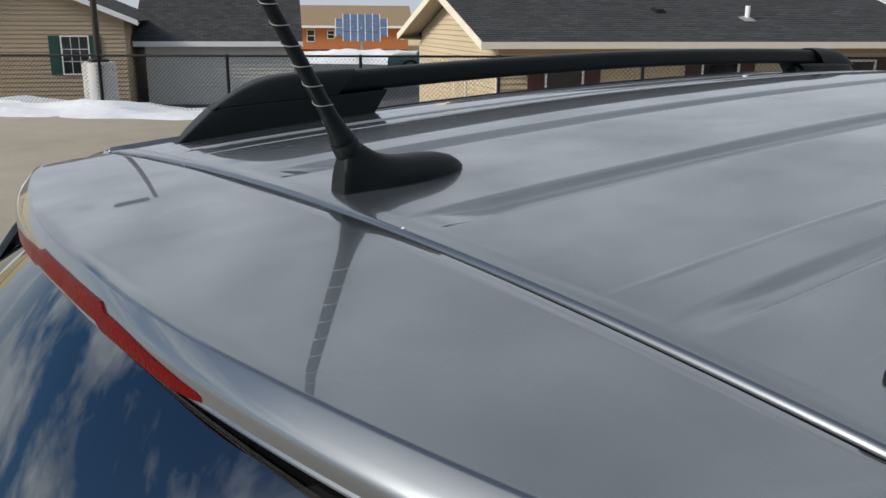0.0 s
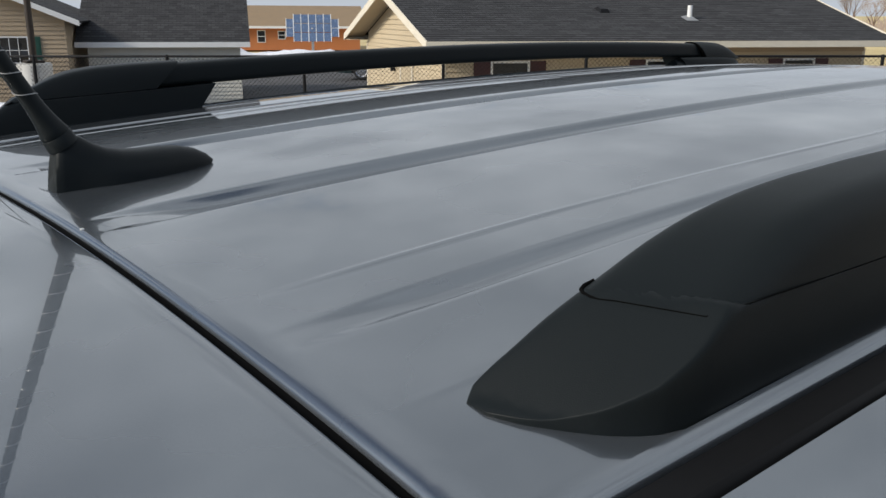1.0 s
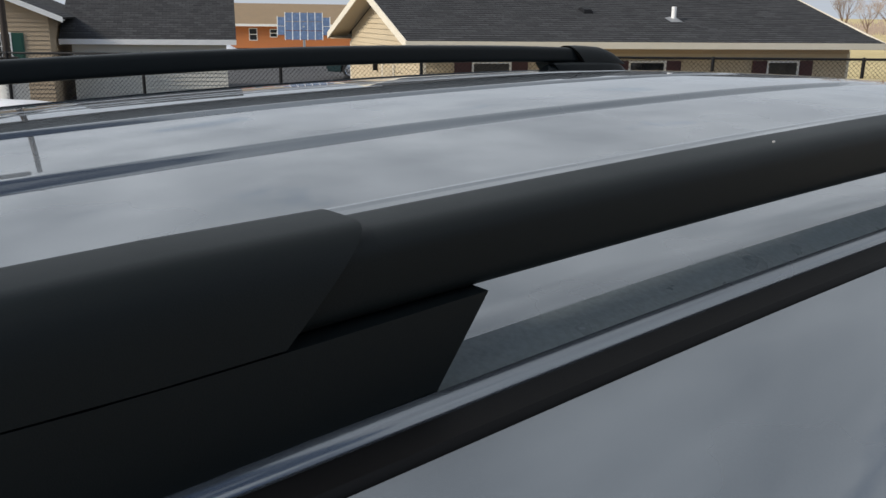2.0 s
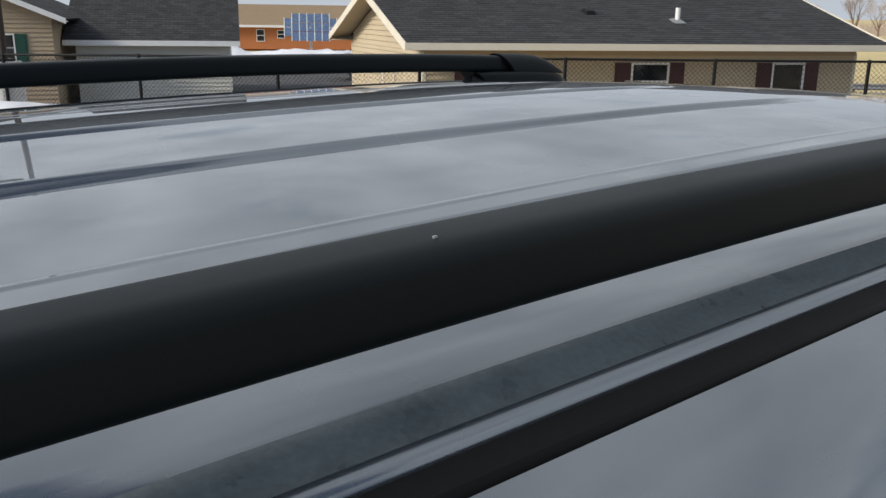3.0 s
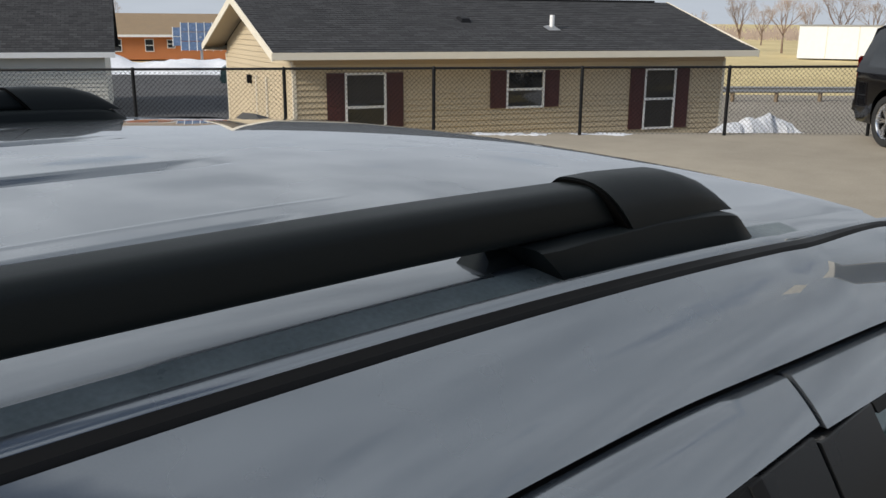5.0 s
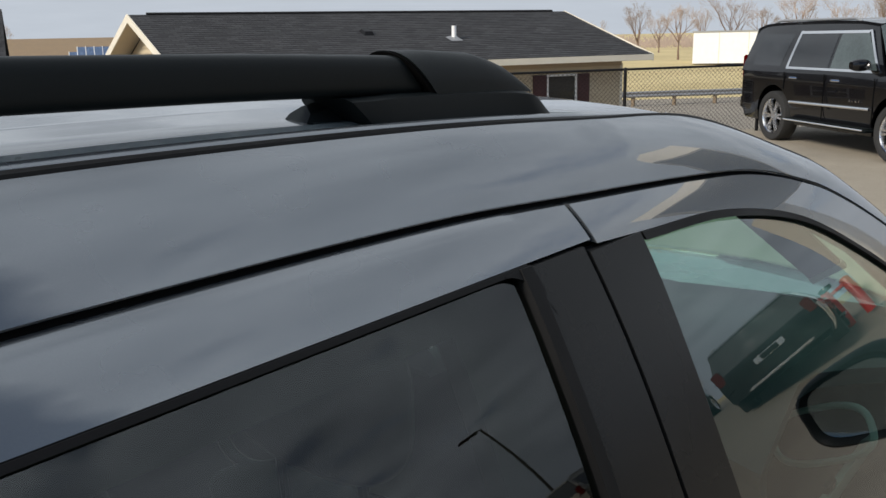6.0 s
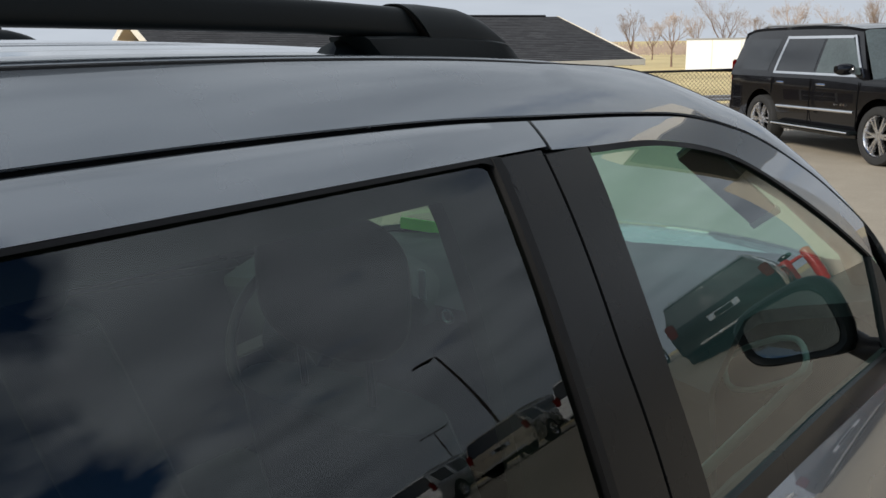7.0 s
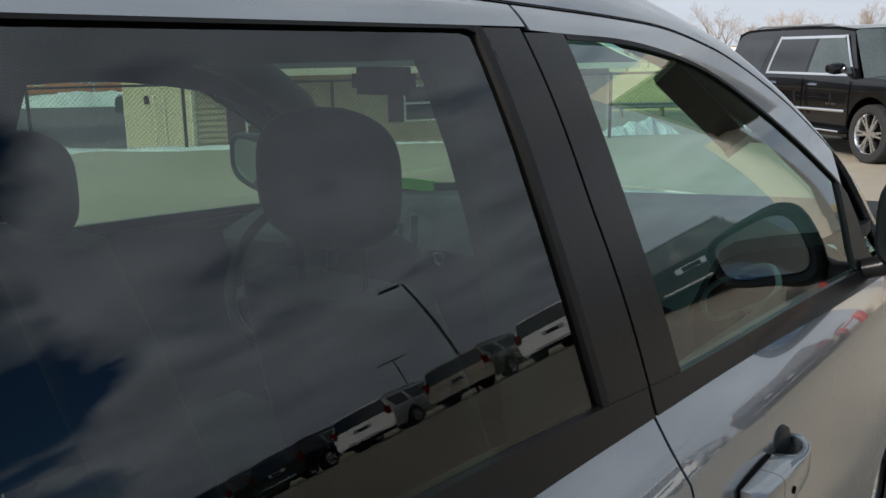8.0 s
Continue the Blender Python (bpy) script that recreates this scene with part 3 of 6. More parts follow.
def build_tan_house():
    square = house_frame(12.27, 12.65, -24.6)

    def F(u, v, z):
        return square(u - 0.09 * max(v, 0.0), v * (0.82 if v > 0 else 1.0), z)
    h = thing("tan_house", F(4, 3.3, -1.5), "tan vinyl-sided house with charcoal shingle roof", "house")
    part("wall_core", panel(F, -0.98, 8.98, 0.02, 6.58, -1.45, 1.10), SIDING_TAN, h)
    clapboards(F, -1.0, 9.0, 0.0, -1.40, 1.09, -1, SIDING_TAN, h)
    # gable ends
    part("gable_core", loft([[F(q, 0.02, 1.05), F(q, 6.58, 1.05), F(q, 6.58, 1.34), F(q, 3.3, 2.265), F(q, 0.02, 1.34)] for q in (-0.985, -0.9)]), SIDING_TAN, h)
    part("gable_core", loft([[F(q, 0.02, 1.05), F(q, 6.58, 1.05), F(q, 3.3, 2.20)] for q in (8.9, 8.97)]), SIDING_TAN, h)
    clapboards(lambda u, v, z: F(-1.0 + v, u, z), 0.0, 6.6, 0.0, -1.40, 1.09, -1, SIDING_TAN, h)
    clapboards(lambda u, v, z: F(-1.0 + v, u, z), 0.0, 6.6, 0.0, 1.10, 2.16, -1, SIDING_TAN, h, gable=(1.06, 2.20))
    for u, v in ((-1.03, -0.03), (8.97, -0.03), (-1.03, 6.55)):
        part("corner_board", panel(F, u, u + 0.07, v, v + 0.07, -1.4, 1.09), WHITE_TRIM, h)
    slope("roof_slope", F, -1.48, 9.50, -0.55, 1.29, 3.3, 2.37, SHINGLE, h, "charcoal asphalt shingles")
    slope("roof_slope", F, -1.48, 9.50, 7.15, 1.29, 3.3, 2.37, SHINGLE, h, "charcoal asphalt shingles")
    part("ridge_cap", tube([F(-1.1, 3.3, 2.385), F(9.1, 3.3, 2.385)], 0.05, 8, None, 0.6), SHINGLE, h, "dark ridge vent")
    part("fascia", panel(F, -1.48, 9.50, -0.575, -0.55, 1.15, 1.285), WHITE_TRIM, h, "cream fascia board")
    part("fascia", panel(F, -1.48, 9.50, 7.15, 7.175, 1.15, 1.285), WHITE_TRIM, h, "cream fascia board")
    part("soffit", panel(F, -1.46, 9.48, -0.55, 0.0, 1.145, 1.160), SOFFIT, h, "beige soffit")
    part("soffit", panel(F, -1.46, 9.48, 6.6, 7.15, 1.145, 1.160), SOFFIT, h, "beige soffit")
    for u0, u1 in ((-1.50, -1.475), (9.495, 9.52)):
        for va in (-0.57, 7.17):
            part("rake_board", loft([[F(u0, va, 1.13), F(u1, va, 1.13), F(u1, va, 1.29), F(u0, va, 1.29)], [F(u0, 3.3, 2.21), F(u1, 3.3, 2.21), F(u1, 3.3, 2.385), F(u0, 3.3, 2.385)]]), WHITE_TRIM, h, "cream rake board")
    for va in (-0.55, 7.15):
        part("rake_soffit", loft([[F(-1.475, va, 1.20), F(-0.99, va, 1.20), F(-0.99, va, 1.22), F(-1.475, va, 1.22)], [F(-1.475, 3.3, 2.28), F(-0.99, 3.3, 2.28), F(-0.99, 3.3, 2.30), F(-1.475, 3.3, 2.30)]]), SOFFIT, h, "beige soffit")
    # thin brown strip along the top of the front wall
    part("frieze", panel(F, -1.0, 9.0, -0.035, 0.0, 1.03, 1.145), SIDING_BROWN, h, "brown strip along the top of the front wall")
    house_window(F, 0.04, 0.76, -0.43, 0.83, h, MAROON)
    house_window(F, 3.53, 0.80, 0.13, 0.84, h, MAROON)
    house_window(F, 6.92, 0.74, -0.43, 0.84, h, MAROON)
    # side door and lamp on the gable wall
    S = lambda u, v, z: F(-1.0 + v, u, z)
    dr = part("side_door", panel(S, 2.2, 3.1, -0.05, 0.0, -1.4, 0.63), SIDING_TAN, h, "tan side door")
    for a, b in ((2.12, 2.2), (3.1, 3.18)):
        part("door_frame", panel(S, a, b, -0.065, 0.0, -1.4, 0.70), WHITE_TRIM, dr)
    lm = part("wall_lamp", panel(S, 3.72, 3.82, -0.12, -0.02, 0.50, 0.66), FENCE_BLACK, h, "small black wall lamp")
    part("lamp_arm", panel(S, 3.72, 3.90, -0.10, -0.04, 0.66, 0.69), FENCE_BLACK, lm)
    # roof fittings
    vp = part("vent_pipe", tube([F(5.04, 1.0, 1.68), F(5.04, 1.0, 2.02)], 0.055, 12), WHITE, h, "white vent pipe on the roof")
    part("pipe_flashing", loft([[F(4.9, 0.85, 1.69), F(5.2, 0.85, 1.69), F(5.2, 1.15, 1.775), F(4.9, 1.15, 1.775)], [F(4.97, 0.93, 1.76), F(5.11, 0.93, 1.76), F(5.11, 1.07, 1.80), F(4.97, 1.07, 1.80)]]), STEEL, vp)
    part("roof_vent", loft([[F(3.05, 1.4, 1.84), F(3.28, 1.4, 1.84), F(3.28, 1.75, 1.94), F(3.05, 1.75, 1.94)], [F(3.08, 1.45, 1.93), F(3.25, 1.45, 1.93), F(3.25, 1.65, 1.985), F(3.08, 1.65, 1.985)]]), FENCE_BLACK, h, "black roof vent")


build_tan_house()


def simple_house(name, F, L, D, z0, ze, zr, wall, roof, label, over=0.45, gable_front=False, windows=(), shutter=None, board=0.14):
    h = thing(name, F(L / 2, D / 2, z0), label, "house")
    part("wall_core", panel(F, 0.02, L - 0.02, 0.02, D, z0, ze), wall, h)
    clapboards(F, 0, L, 0, z0 + 0.05, ze - 0.02, -1, wall, h, board)
    if not gable_front:
        slope("roof_slope", F, -over, L + over, -over, ze + 0.05, D / 2, zr, roof, h, "shingle roof slope")
        slope("roof_slope", F, -over, L + over, D + over, ze + 0.05, D / 2, zr, roof, h, "shingle roof slope")
        part("fascia", panel(F, -over, L + over, -over - 0.03, -over, ze - 0.13, ze + 0.05), WHITE, h, "white fascia")
        part("soffit", panel(F, -over + 0.02, L + over - 0.02, -over, 0, ze - 0.10, ze - 0.07), SOFFIT, h)
        for q in (0.02, L - 0.08):
            part("gable_core", loft([[F(q + e, 0.02, ze - 0.05), F(q + e, D - 0.02, ze - 0.05), F(q + e, D / 2, zr - 0.1)] for e in (0, 0.06)]), wall, h)
    else:
        part("gable_core", loft([[F(0.02, q, ze - 0.05), F(L - 0.02, q, ze - 0.05), F(L / 2, q, zr - 0.1)] for q in (0.03, 0.1)]), wall, h)
        clapboards(F, 0, L, 0, ze, zr - 0.1, -1, wall, h, board, gable=(ze, zr))
        for a in (-over, L + over):
            slope("roof_slope", lambda u, v, z: F(v, u, z), -over, D, a, ze - 0.05, L / 2, zr, roof, h, "shingle roof slope")
            part("rake_board", loft([[F(a, q, ze - 0.20), F(a, q, ze - 0.03), F(a, q - 0.03, ze - 0.03), F(a, q - 0.03, ze - 0.20)] for q in (-over,)] + [[F(L / 2, q, zr - 0.17), F(L / 2, q, zr), F(L / 2, q - 0.03, zr), F(L / 2, q - 0.03, zr - 0.17)] for q in (-over,)]), WHITE, h, "white rake board")
            part("rake_soffit", loft([[F(a, -over, ze - 0.14), F(a, -0.02, ze - 0.14), F(a, -0.02, ze - 0.12), F(a, -over, ze - 0.12)], [F(L / 2, -over, zr - 0.10), F(L / 2, -0.02, zr - 0.10), F(L / 2, -0.02, zr - 0.08), F(L / 2, -over, zr - 0.08)]]), WHITE, h)
    for u, w, a, b in windows:
        house_window(F, u, w, a, b, h, shutter, 0.36, True, None, 3 if shutter else 0)
    return h


# gray outbuilding and brown house
F_GARAGE = house_frame(9.95, 30.75, -26.0)
simple_house("gray_garage", F_GARAGE, 5.15, 7.0, -1.55, 0.74, 3.1, SIDING_GRAY, SHINGLE, "gray-sided garage with charcoal shingle roof", 0.35)
F_BROWN = house_frame(1.0, 32.8, -24.0)
simple_house("brown_house", F_BROWN, 8.6, 8.0, -1.50, 1.55, 3.5, SIDING_BROWN, SHINGLE, "tan-brown house with white rakes and green shutters", 0.5, True, ((6.62, 0.80, -0.20, 0.98),), GREEN_SHUTTER)

# orange house far behind, and its solar array
F_ORANGE = house_frame(27.0, 66.0, -30.0)
simple_house("orange_house", F_ORANGE, 15.0, 8.0, -1.1, 0.72, 2.35, ORANGE, TAN_ROOF, "orange house with tan roof behind a snow bank", 0.4, False, ((4.7, 0.55, -0.45, 0.40), (7.0, 0.55, -0.45, 0.40), (8.6, 0.5, -0.2, 0.35)))


def build_solar():
    at = Vector((31.9, 52.3, 0))
    th = thing("solar_array", (at.x, at.y, -1.2), "blue solar panels on a steel post", "solar panel")
    away = Vector((32, 53, 0)).normalized()
    right = Vector((away.y, -away.x, 0))
    tilt = (Vector((0, 0, 1)) + away * 0.5).normalized()
    part("post", tube([(at.x, at.y, -1.2), (at.x, at.y, 0.8)], 0.09, 10), STEEL, th)
    c = Vector((at.x, at.y, 0.78))
    nrm = right.cross(tilt)
    w, hh = 0.46, 0.62
    cells = [(i - 2, j - 1) for i in range(5) for j in range(3)] + [(-3, -0.5), (-3, 0.5), (3, -0.5), (3, 0.5)]
    for i, j in cells:
        o = c + right * (i * (w + 0.05)) + tilt * (j * (hh + 0.05))
        q = [o + right * (sx * w / 2) + tilt * (sz * hh / 2) for sx, sz in ((-1, -1), (1, -1), (1, 1), (-1, 1))]
        pn = part("solar_panel", loft([q, [p + nrm * 0.04 for p in q]]), SOLAR, th)
        for k in (-1, 1):
            e = [o + right * (k * (w / 2 + 0.02) + sx * 0.02) + tilt * (sz * (hh / 2 + 0.04)) for sx, sz in ((-1, -1), (1, -1), (1, 1), (-1, 1))]
            part("panel_frame", loft([[p - nrm * 0.01 for p in e], [p + nrm * 0.05 for p in e]]), WHITE, pn)


build_solar()


def lamp_post(x, y, z, height, label, arm=1.1, turn=150, base=True, base_h=0.98):
    t = thing("lamp_post", (x, y, z), label, "lamp post", "lamp posts")
    if base:
        part("concrete_base", lathe([(0.0001, 0), (0.31, 0), (0.31, base_h - 0.03), (0.28, base_h), (0.0001, base_h)], 28, Matrix.Translation((x, y, z))), CONCRETE, t, "round pale concrete base")
        part("base_plate", box(x - 0.16, x + 0.16, y - 0.16, y + 0.16, z + base_h, z + base_h + 0.05, 0.01), POLE_BROWN, t)
    p0 = z + (base_h if base else 0)
    part("pole", tube([(x, y, p0), (x, y, z + height)], [0.065, 0.05], 12), POLE_BROWN, t, "dark bronze pole")
    for k in (1, -1):
        part("lamp_head", box(0.15, arm, -0.16, 0.16, -0.06, 0.06, 0.03, Matrix.Translation((x, y, z + height)) @ pose(0, 0, 0, 0, 0, turn + (0 if k > 0 else 180))), POLE_BROWN, t, "flat dark lamp head")
        if arm < 1.0:
            break
    return t


lamp_post(4.56, 16.80, 0.0, 5.6, "bronze lamp post on a round concrete base by the fence", 0.9, 165, True, 0.88)
lamp_post(22.5, -19.4, 1.0, 7.6, "tall bronze lamp post beside the parked cars", 0.95, 200, False)
lamp_post(44.0, -44.0, 1.0, 8.0, "bronze lamp post far across the lot", 1.2, 20, False)


def build_guardrail():
    a, b = Vector((37.0, 17.2, -1.32)), Vector((44.0, 10.8, -1.32))
    d = (b - a)
    a, b = a - d * 1.2, b + d * 1.5
    g = thing("guardrail", ((a + b) / 2), "steel guardrail on short posts along the road", "guardrail")
    side = Vector((-d.y, d.x, 0)).normalized()
    prof = [(0.0, 0.55), (0.05, 0.50), (0.0, 0.42), (0.05, 0.34), (0.0, 0.28), (0.02, 0.28), (0.07, 0.34), (0.02, 0.42), (0.07, 0.50), (0.02, 0.55)]
    part("beam", loft([[p - side * o + Vector((0, 0, h)) for o, h in prof] for p in (a, b)]), STEEL, g)
    n = int((b - a).length / 1.9)
    for i in range(n + 1):
        p = a.lerp(b, i / n) + side * 0.08
        part("post", box(p.x - 0.07, p.x + 0.07, p.y - 0.07, p.y + 0.07, -1.45, -0.78, 0.01), WOOD_POST, g)


build_guardrail()
wb = thing("white_building", (75.5, 29.0, -1.0), "long low white building beyond the road", "building")
FW = house_frame(77.5, 31.6, -68.0)
part("wall", panel(FW, 0, 7.4, 0, 9, -1.0, 1.75), WHITE, wb)
part("roof", panel(FW, -0.1, 7.5, -0.1, 9.1, 1.75, 1.85), STEEL, wb)
for u in (0.6, 3.1, 5.6):
    part("wall_seam", panel(FW, u + 1.6, u + 1.66, -0.03, 0, -1.0, 1.75), WHITE_TRIM, wb)

# ---- the gray car ----
zd = curve_at([(-0.3, 1.600), (0.2, 1.650), (0.6, 1.676), (1.0, 1.692), (1.5, 1.700), (1.84, 1.697), (2.1, 1.686), (2.36, 1.664)])
zgap = curve_at([(-0.2, 1.36), (0.1, 1.515), (0.4, 1.602), (0.9, 1.623), (1.37, 1.6295), (1.57, 1.631), (1.83, 1.6285), (1.985, 1.622), (2.24, 1.609), (2.39, 1.595),
                 (2.54, 1.561), (2.615, 1.533), (2.69, 1.499), (2.79, 1.447), (2.975, 1.328), (3.06, 1.235), (3.12, 1.16)])
top_y = curve_at([(2.094, 0.663), (2.354, 0.668), (2.574, 0.724), (2.644, 0.745), (2.794, 0.808), (2.994, 0.872), (3.099, 0.906), (3.194, 0.925)])
top_z = curve_at([(2.094, 1.681), (2.354, 1.660), (2.574, 1.594), (2.644, 1.566), (2.794, 1.468), (2.994, 1.322), (3.099, 1.224), (3.194, 1.124)])
ztrim_low = curve_at([(0.5, 1.172), (1.72, 1.140), (2.0, 1.1297), (2.28, 1.1185), (2.65, 1.100), (2.95, 1.089), (3.1, 1.084)])
ztrim_top = curve_at([(0.5, 1.233), (1.55, 1.198), (1.675, 1.191), (1.85, 1.177), (2.06, 1.159), (2.5, 1.140), (2.86, 1.1215), (3.1, 1.1085)])
zfront_glass = curve_at([(2.0, 1.581), (2.066, 1.578), (2.22, 1.571), (2.35, 1.5525), (2.45, 1.5275), (2.54, 1.4910), (2.72, 1.4020), (2.885, 1.3105), (2.93, 1.2845)])
edge_rear = curve_at([(1.17, 1.8645), (1.256, 1.854), (1.377, 1.849), (1.497, 1.857), (1.59, 1.870)])
edge_gap = curve_at([(1.16, 1.973), (1.34, 1.951), (1.39, 1.947), (1.474, 1.951), (1.585, 1.962), (1.622, 1.970)])
edge_front = curve_at([(1.16, 2.061), (1.326, 2.035), (1.46, 2.035), (1.577, 2.055)])


def build_side_table():
    zz = [1.70 - 0.005 * i for i in range(107)]
    ys = []
    for v in zz:
        t = math.tan(radians(13.3 + 44 * (v - 1.17) + 110 * max(0.0, v - 1.40) ** 2 + 380 * max(0.0, v - 1.585)))
        ys.append(t)
    acc = [0.0]
    for i in range(1, len(zz)):
        acc.append(acc[-1] + 0.005 * (ys[i] + ys[i - 1]) / 2)
    k = min(range(len(zz)), key=lambda i: abs(zz[i] - 1.40))
    return [(v, 0.8251 + a - acc[k]) for v, a in zip(zz, acc)][::-1]


SIDE_UP = build_side_table()
side_low = curve_at([(0.25, 0.87), (0.32, 0.91), (0.45, 0.950), (0.65, 0.976), (0.80, 0.993), (0.90, 0.990), (0.96, 0.9845), (1.01, 0.9775), (1.04, 0.9710), (1.055, 0.9655), (1.068, 0.9570), (1.08, 0.9485), (1.12, 0.9195), (1.17, SIDE_UP[0][1])])


def half(x, z):
    """Half the car's width at a place of its side."""
    if z <= 1.17:
        y = side_low(z)
    else:
        f = (z - SIDE_UP[0][0]) / 0.005
        i = min(max(int(f), 0), len(SIDE_UP) - 2)
        y = SIDE_UP[i][1] + (f - i) * (SIDE_UP[i + 1][1] - SIDE_UP[i][1])
    y -= 0.055 * smooth01(0.9, -0.45, x) if x < 0.9 else 0
    if z > 1.3 and x < 0.35:
        y -= 0.20 * smooth01(0.35, -0.2, x) * smooth01(1.3, 1.5, z)
    if z < 1.17:
        y -= 0.16 * smooth01(3.3, 4.5, x) ** 1.5
    return y


ditch = curve_at([(0.25, 0.5695), (0.5, 0.5785), (0.75, 0.5845), (1.0, 0.591), (1.25, 0.5963), (1.5, 0.6035), (1.75, 0.615), (2.05, 0.6355), (2.12, 0.640)])
bed_in = curve_at([(0.25, -0.002), (0.75, 0.0012), (1.5, 0.0055), (1.75, 0.001), (2.05, -0.003)])


def yB(x):
    return ditch(x) if x < 2.1 else top_y(x) - 0.021


def edge_top(x):
    """The outer edge of the roof's drip strip."""
    return (yB(x) + 0.0195 + 0.004 * (1 - smooth01(0.9, 1.6, x)), zd(x) - 0.0065) if x < 2.1 else (top_y(x), top_z(x))


def groove(x, y):
    a, y2 = abs(y), abs(y + 0.005)
    fade = smooth01(0.215, 0.32, x) * (1 - smooth01(1.77, 1.89, x))
    inner = smooth01(0.104, 0.113, y2) * (1 - smooth01(0.143, 0.154, y2))
    late = smooth01(0.22, 0.33, x) * (1 - smooth01(1.70, 1.80, x))
    outer = smooth01(0.375, 0.382, a) * (1 - smooth01(0.394, 0.403, a))
    ridge = max(0.0, 1 - abs(a - 0.331 - 0.016 * smooth01(0.4, 1.0, x)) / 0.004) + 0.5 * max(0.0, 1 - abs(a - 0.474) / 0.004)
    return fade * (0.0085 * inner - 0.0010 * ridge) + late * 0.0058 * outer


def zroof(x, y):
    d = yB(x) - 0.047
    return zd(x) + 0.022 * (1 - min(1, (y / d) ** 2)) - groove(x, y) + 0.006 * smooth01(2.05, 2.38, x) * (1 - min(1, abs(y / d) ** 8)) - 0.005 * smooth01(2.37, 2.44, x) ** 2


def seam_x(y):
    return 0.2045 - 0.02 * y - 0.03 * y * y


# the body below the roof sits this far off the roof's own centre line
SIDE = (-0.006, -0.020, 0.004)


def aside(ob):
    ob.location = SIDE
    return ob


car = thing("parked_suv", (1.95, 0, 0), "gray metallic SUV with black roof rails parked on the lot", "car")


def build_roof():
    fine = [-0.535 + 0.02 * i for i in range(54)] + [0.535]
    fine += [k * (0.100 + 0.0025 * i) - 0.005 for i in range(24) for k in (-1, 1)]
    for lo, hi, step in ((0.323, 0.355, 0.002), (0.371, 0.407, 0.003), (0.468, 0.480, 0.002)):
        fine += [k * v for v in span(lo, hi, int((hi - lo) / step) + 1) for k in (-1, 1)]
    fine.sort()
    ys = [fine[0]]
    for v in fine[1:]:
        if v - ys[-1] > 0.0011:
            ys.append(v)
    ys[-1] = 0.535
    rows = []
    for i in range(121):
        f = i / 120
        row = []

        def pt(y):
            x0, x1 = seam_x(y), 2.44 - 0.055 * (y / 0.6) ** 2
            x = x0 + (x1 - x0) * f
            return x
        # left flange, panel, right flange
        for side in (1, 0, -1):
            if side == 0:
                for y in ys:
                    x = pt(y)
                    d = yB(x) - 0.047
                    yy = y if abs(y) < 0.5 else math.copysign(0.5 + (abs(y) - 0.5) / 0.035 * (d - 0.5), y)
                    row.append((x, yy, zroof(x, yy)))
            else:
                x = pt(side * 0.58)
                b = yB(x)
                dip = 0.35 + 0.65 * smooth01(0.30, 0.52, x)
                cols = [(b - 0.047, 0.0), (b - 0.043, -0.0015 * dip), (b - 0.020, -0.0085 * dip), (b - 0.0125, -0.009 * dip), (b - 0.0112, -0.0035), (b - 0.009, -0.0008), (b - 0.005, -0.0018), (b - 0.002, -0.0045), (b, -0.0085)]
                cols = [(side * yy, zd(x) + dz) for yy, dz in cols[1:]]
                cols = cols[::-1] if side == 1 else cols
                row += [(x, yy, z) for yy, z in cols]
        # order from right to left
        left, mid, right = row[:8], row[8:8 + len(ys)], row[8 + len(ys):]
        rows.append(left + mid[::-1] + right)
    # the rear edge rolls down into the hatch gap
    edge = rows[0]
    for back, drop in ((0.0016, 0.0009), (0.0034, 0.0030), (0.0042, 0.0052)):
        rows.insert(0, [(x - back, y, z - drop) for x, y, z in edge])
    part("roof_panel", slab(rows, (0, 0, -0.004)), PAINT, car, "gray metallic roof with long pressed grooves")


build_roof()


LIP = ((-0.0010, -0.0005), (-0.0024, -0.0018), (-0.0060, -0.0054), (-0.0105, -0.0103), (-0.0140, -0.0145), (-0.0158, -0.0175), (-0.0165, -0.0215), (-0.0166, -0.0260), (-0.0152, -0.0275), (-0.0164, -0.0288),
       (-0.0158, -0.0304), (-0.012, -0.0318))
lip_x = curve_at([(-dz, dx) for dx, dz in LIP[:8]])


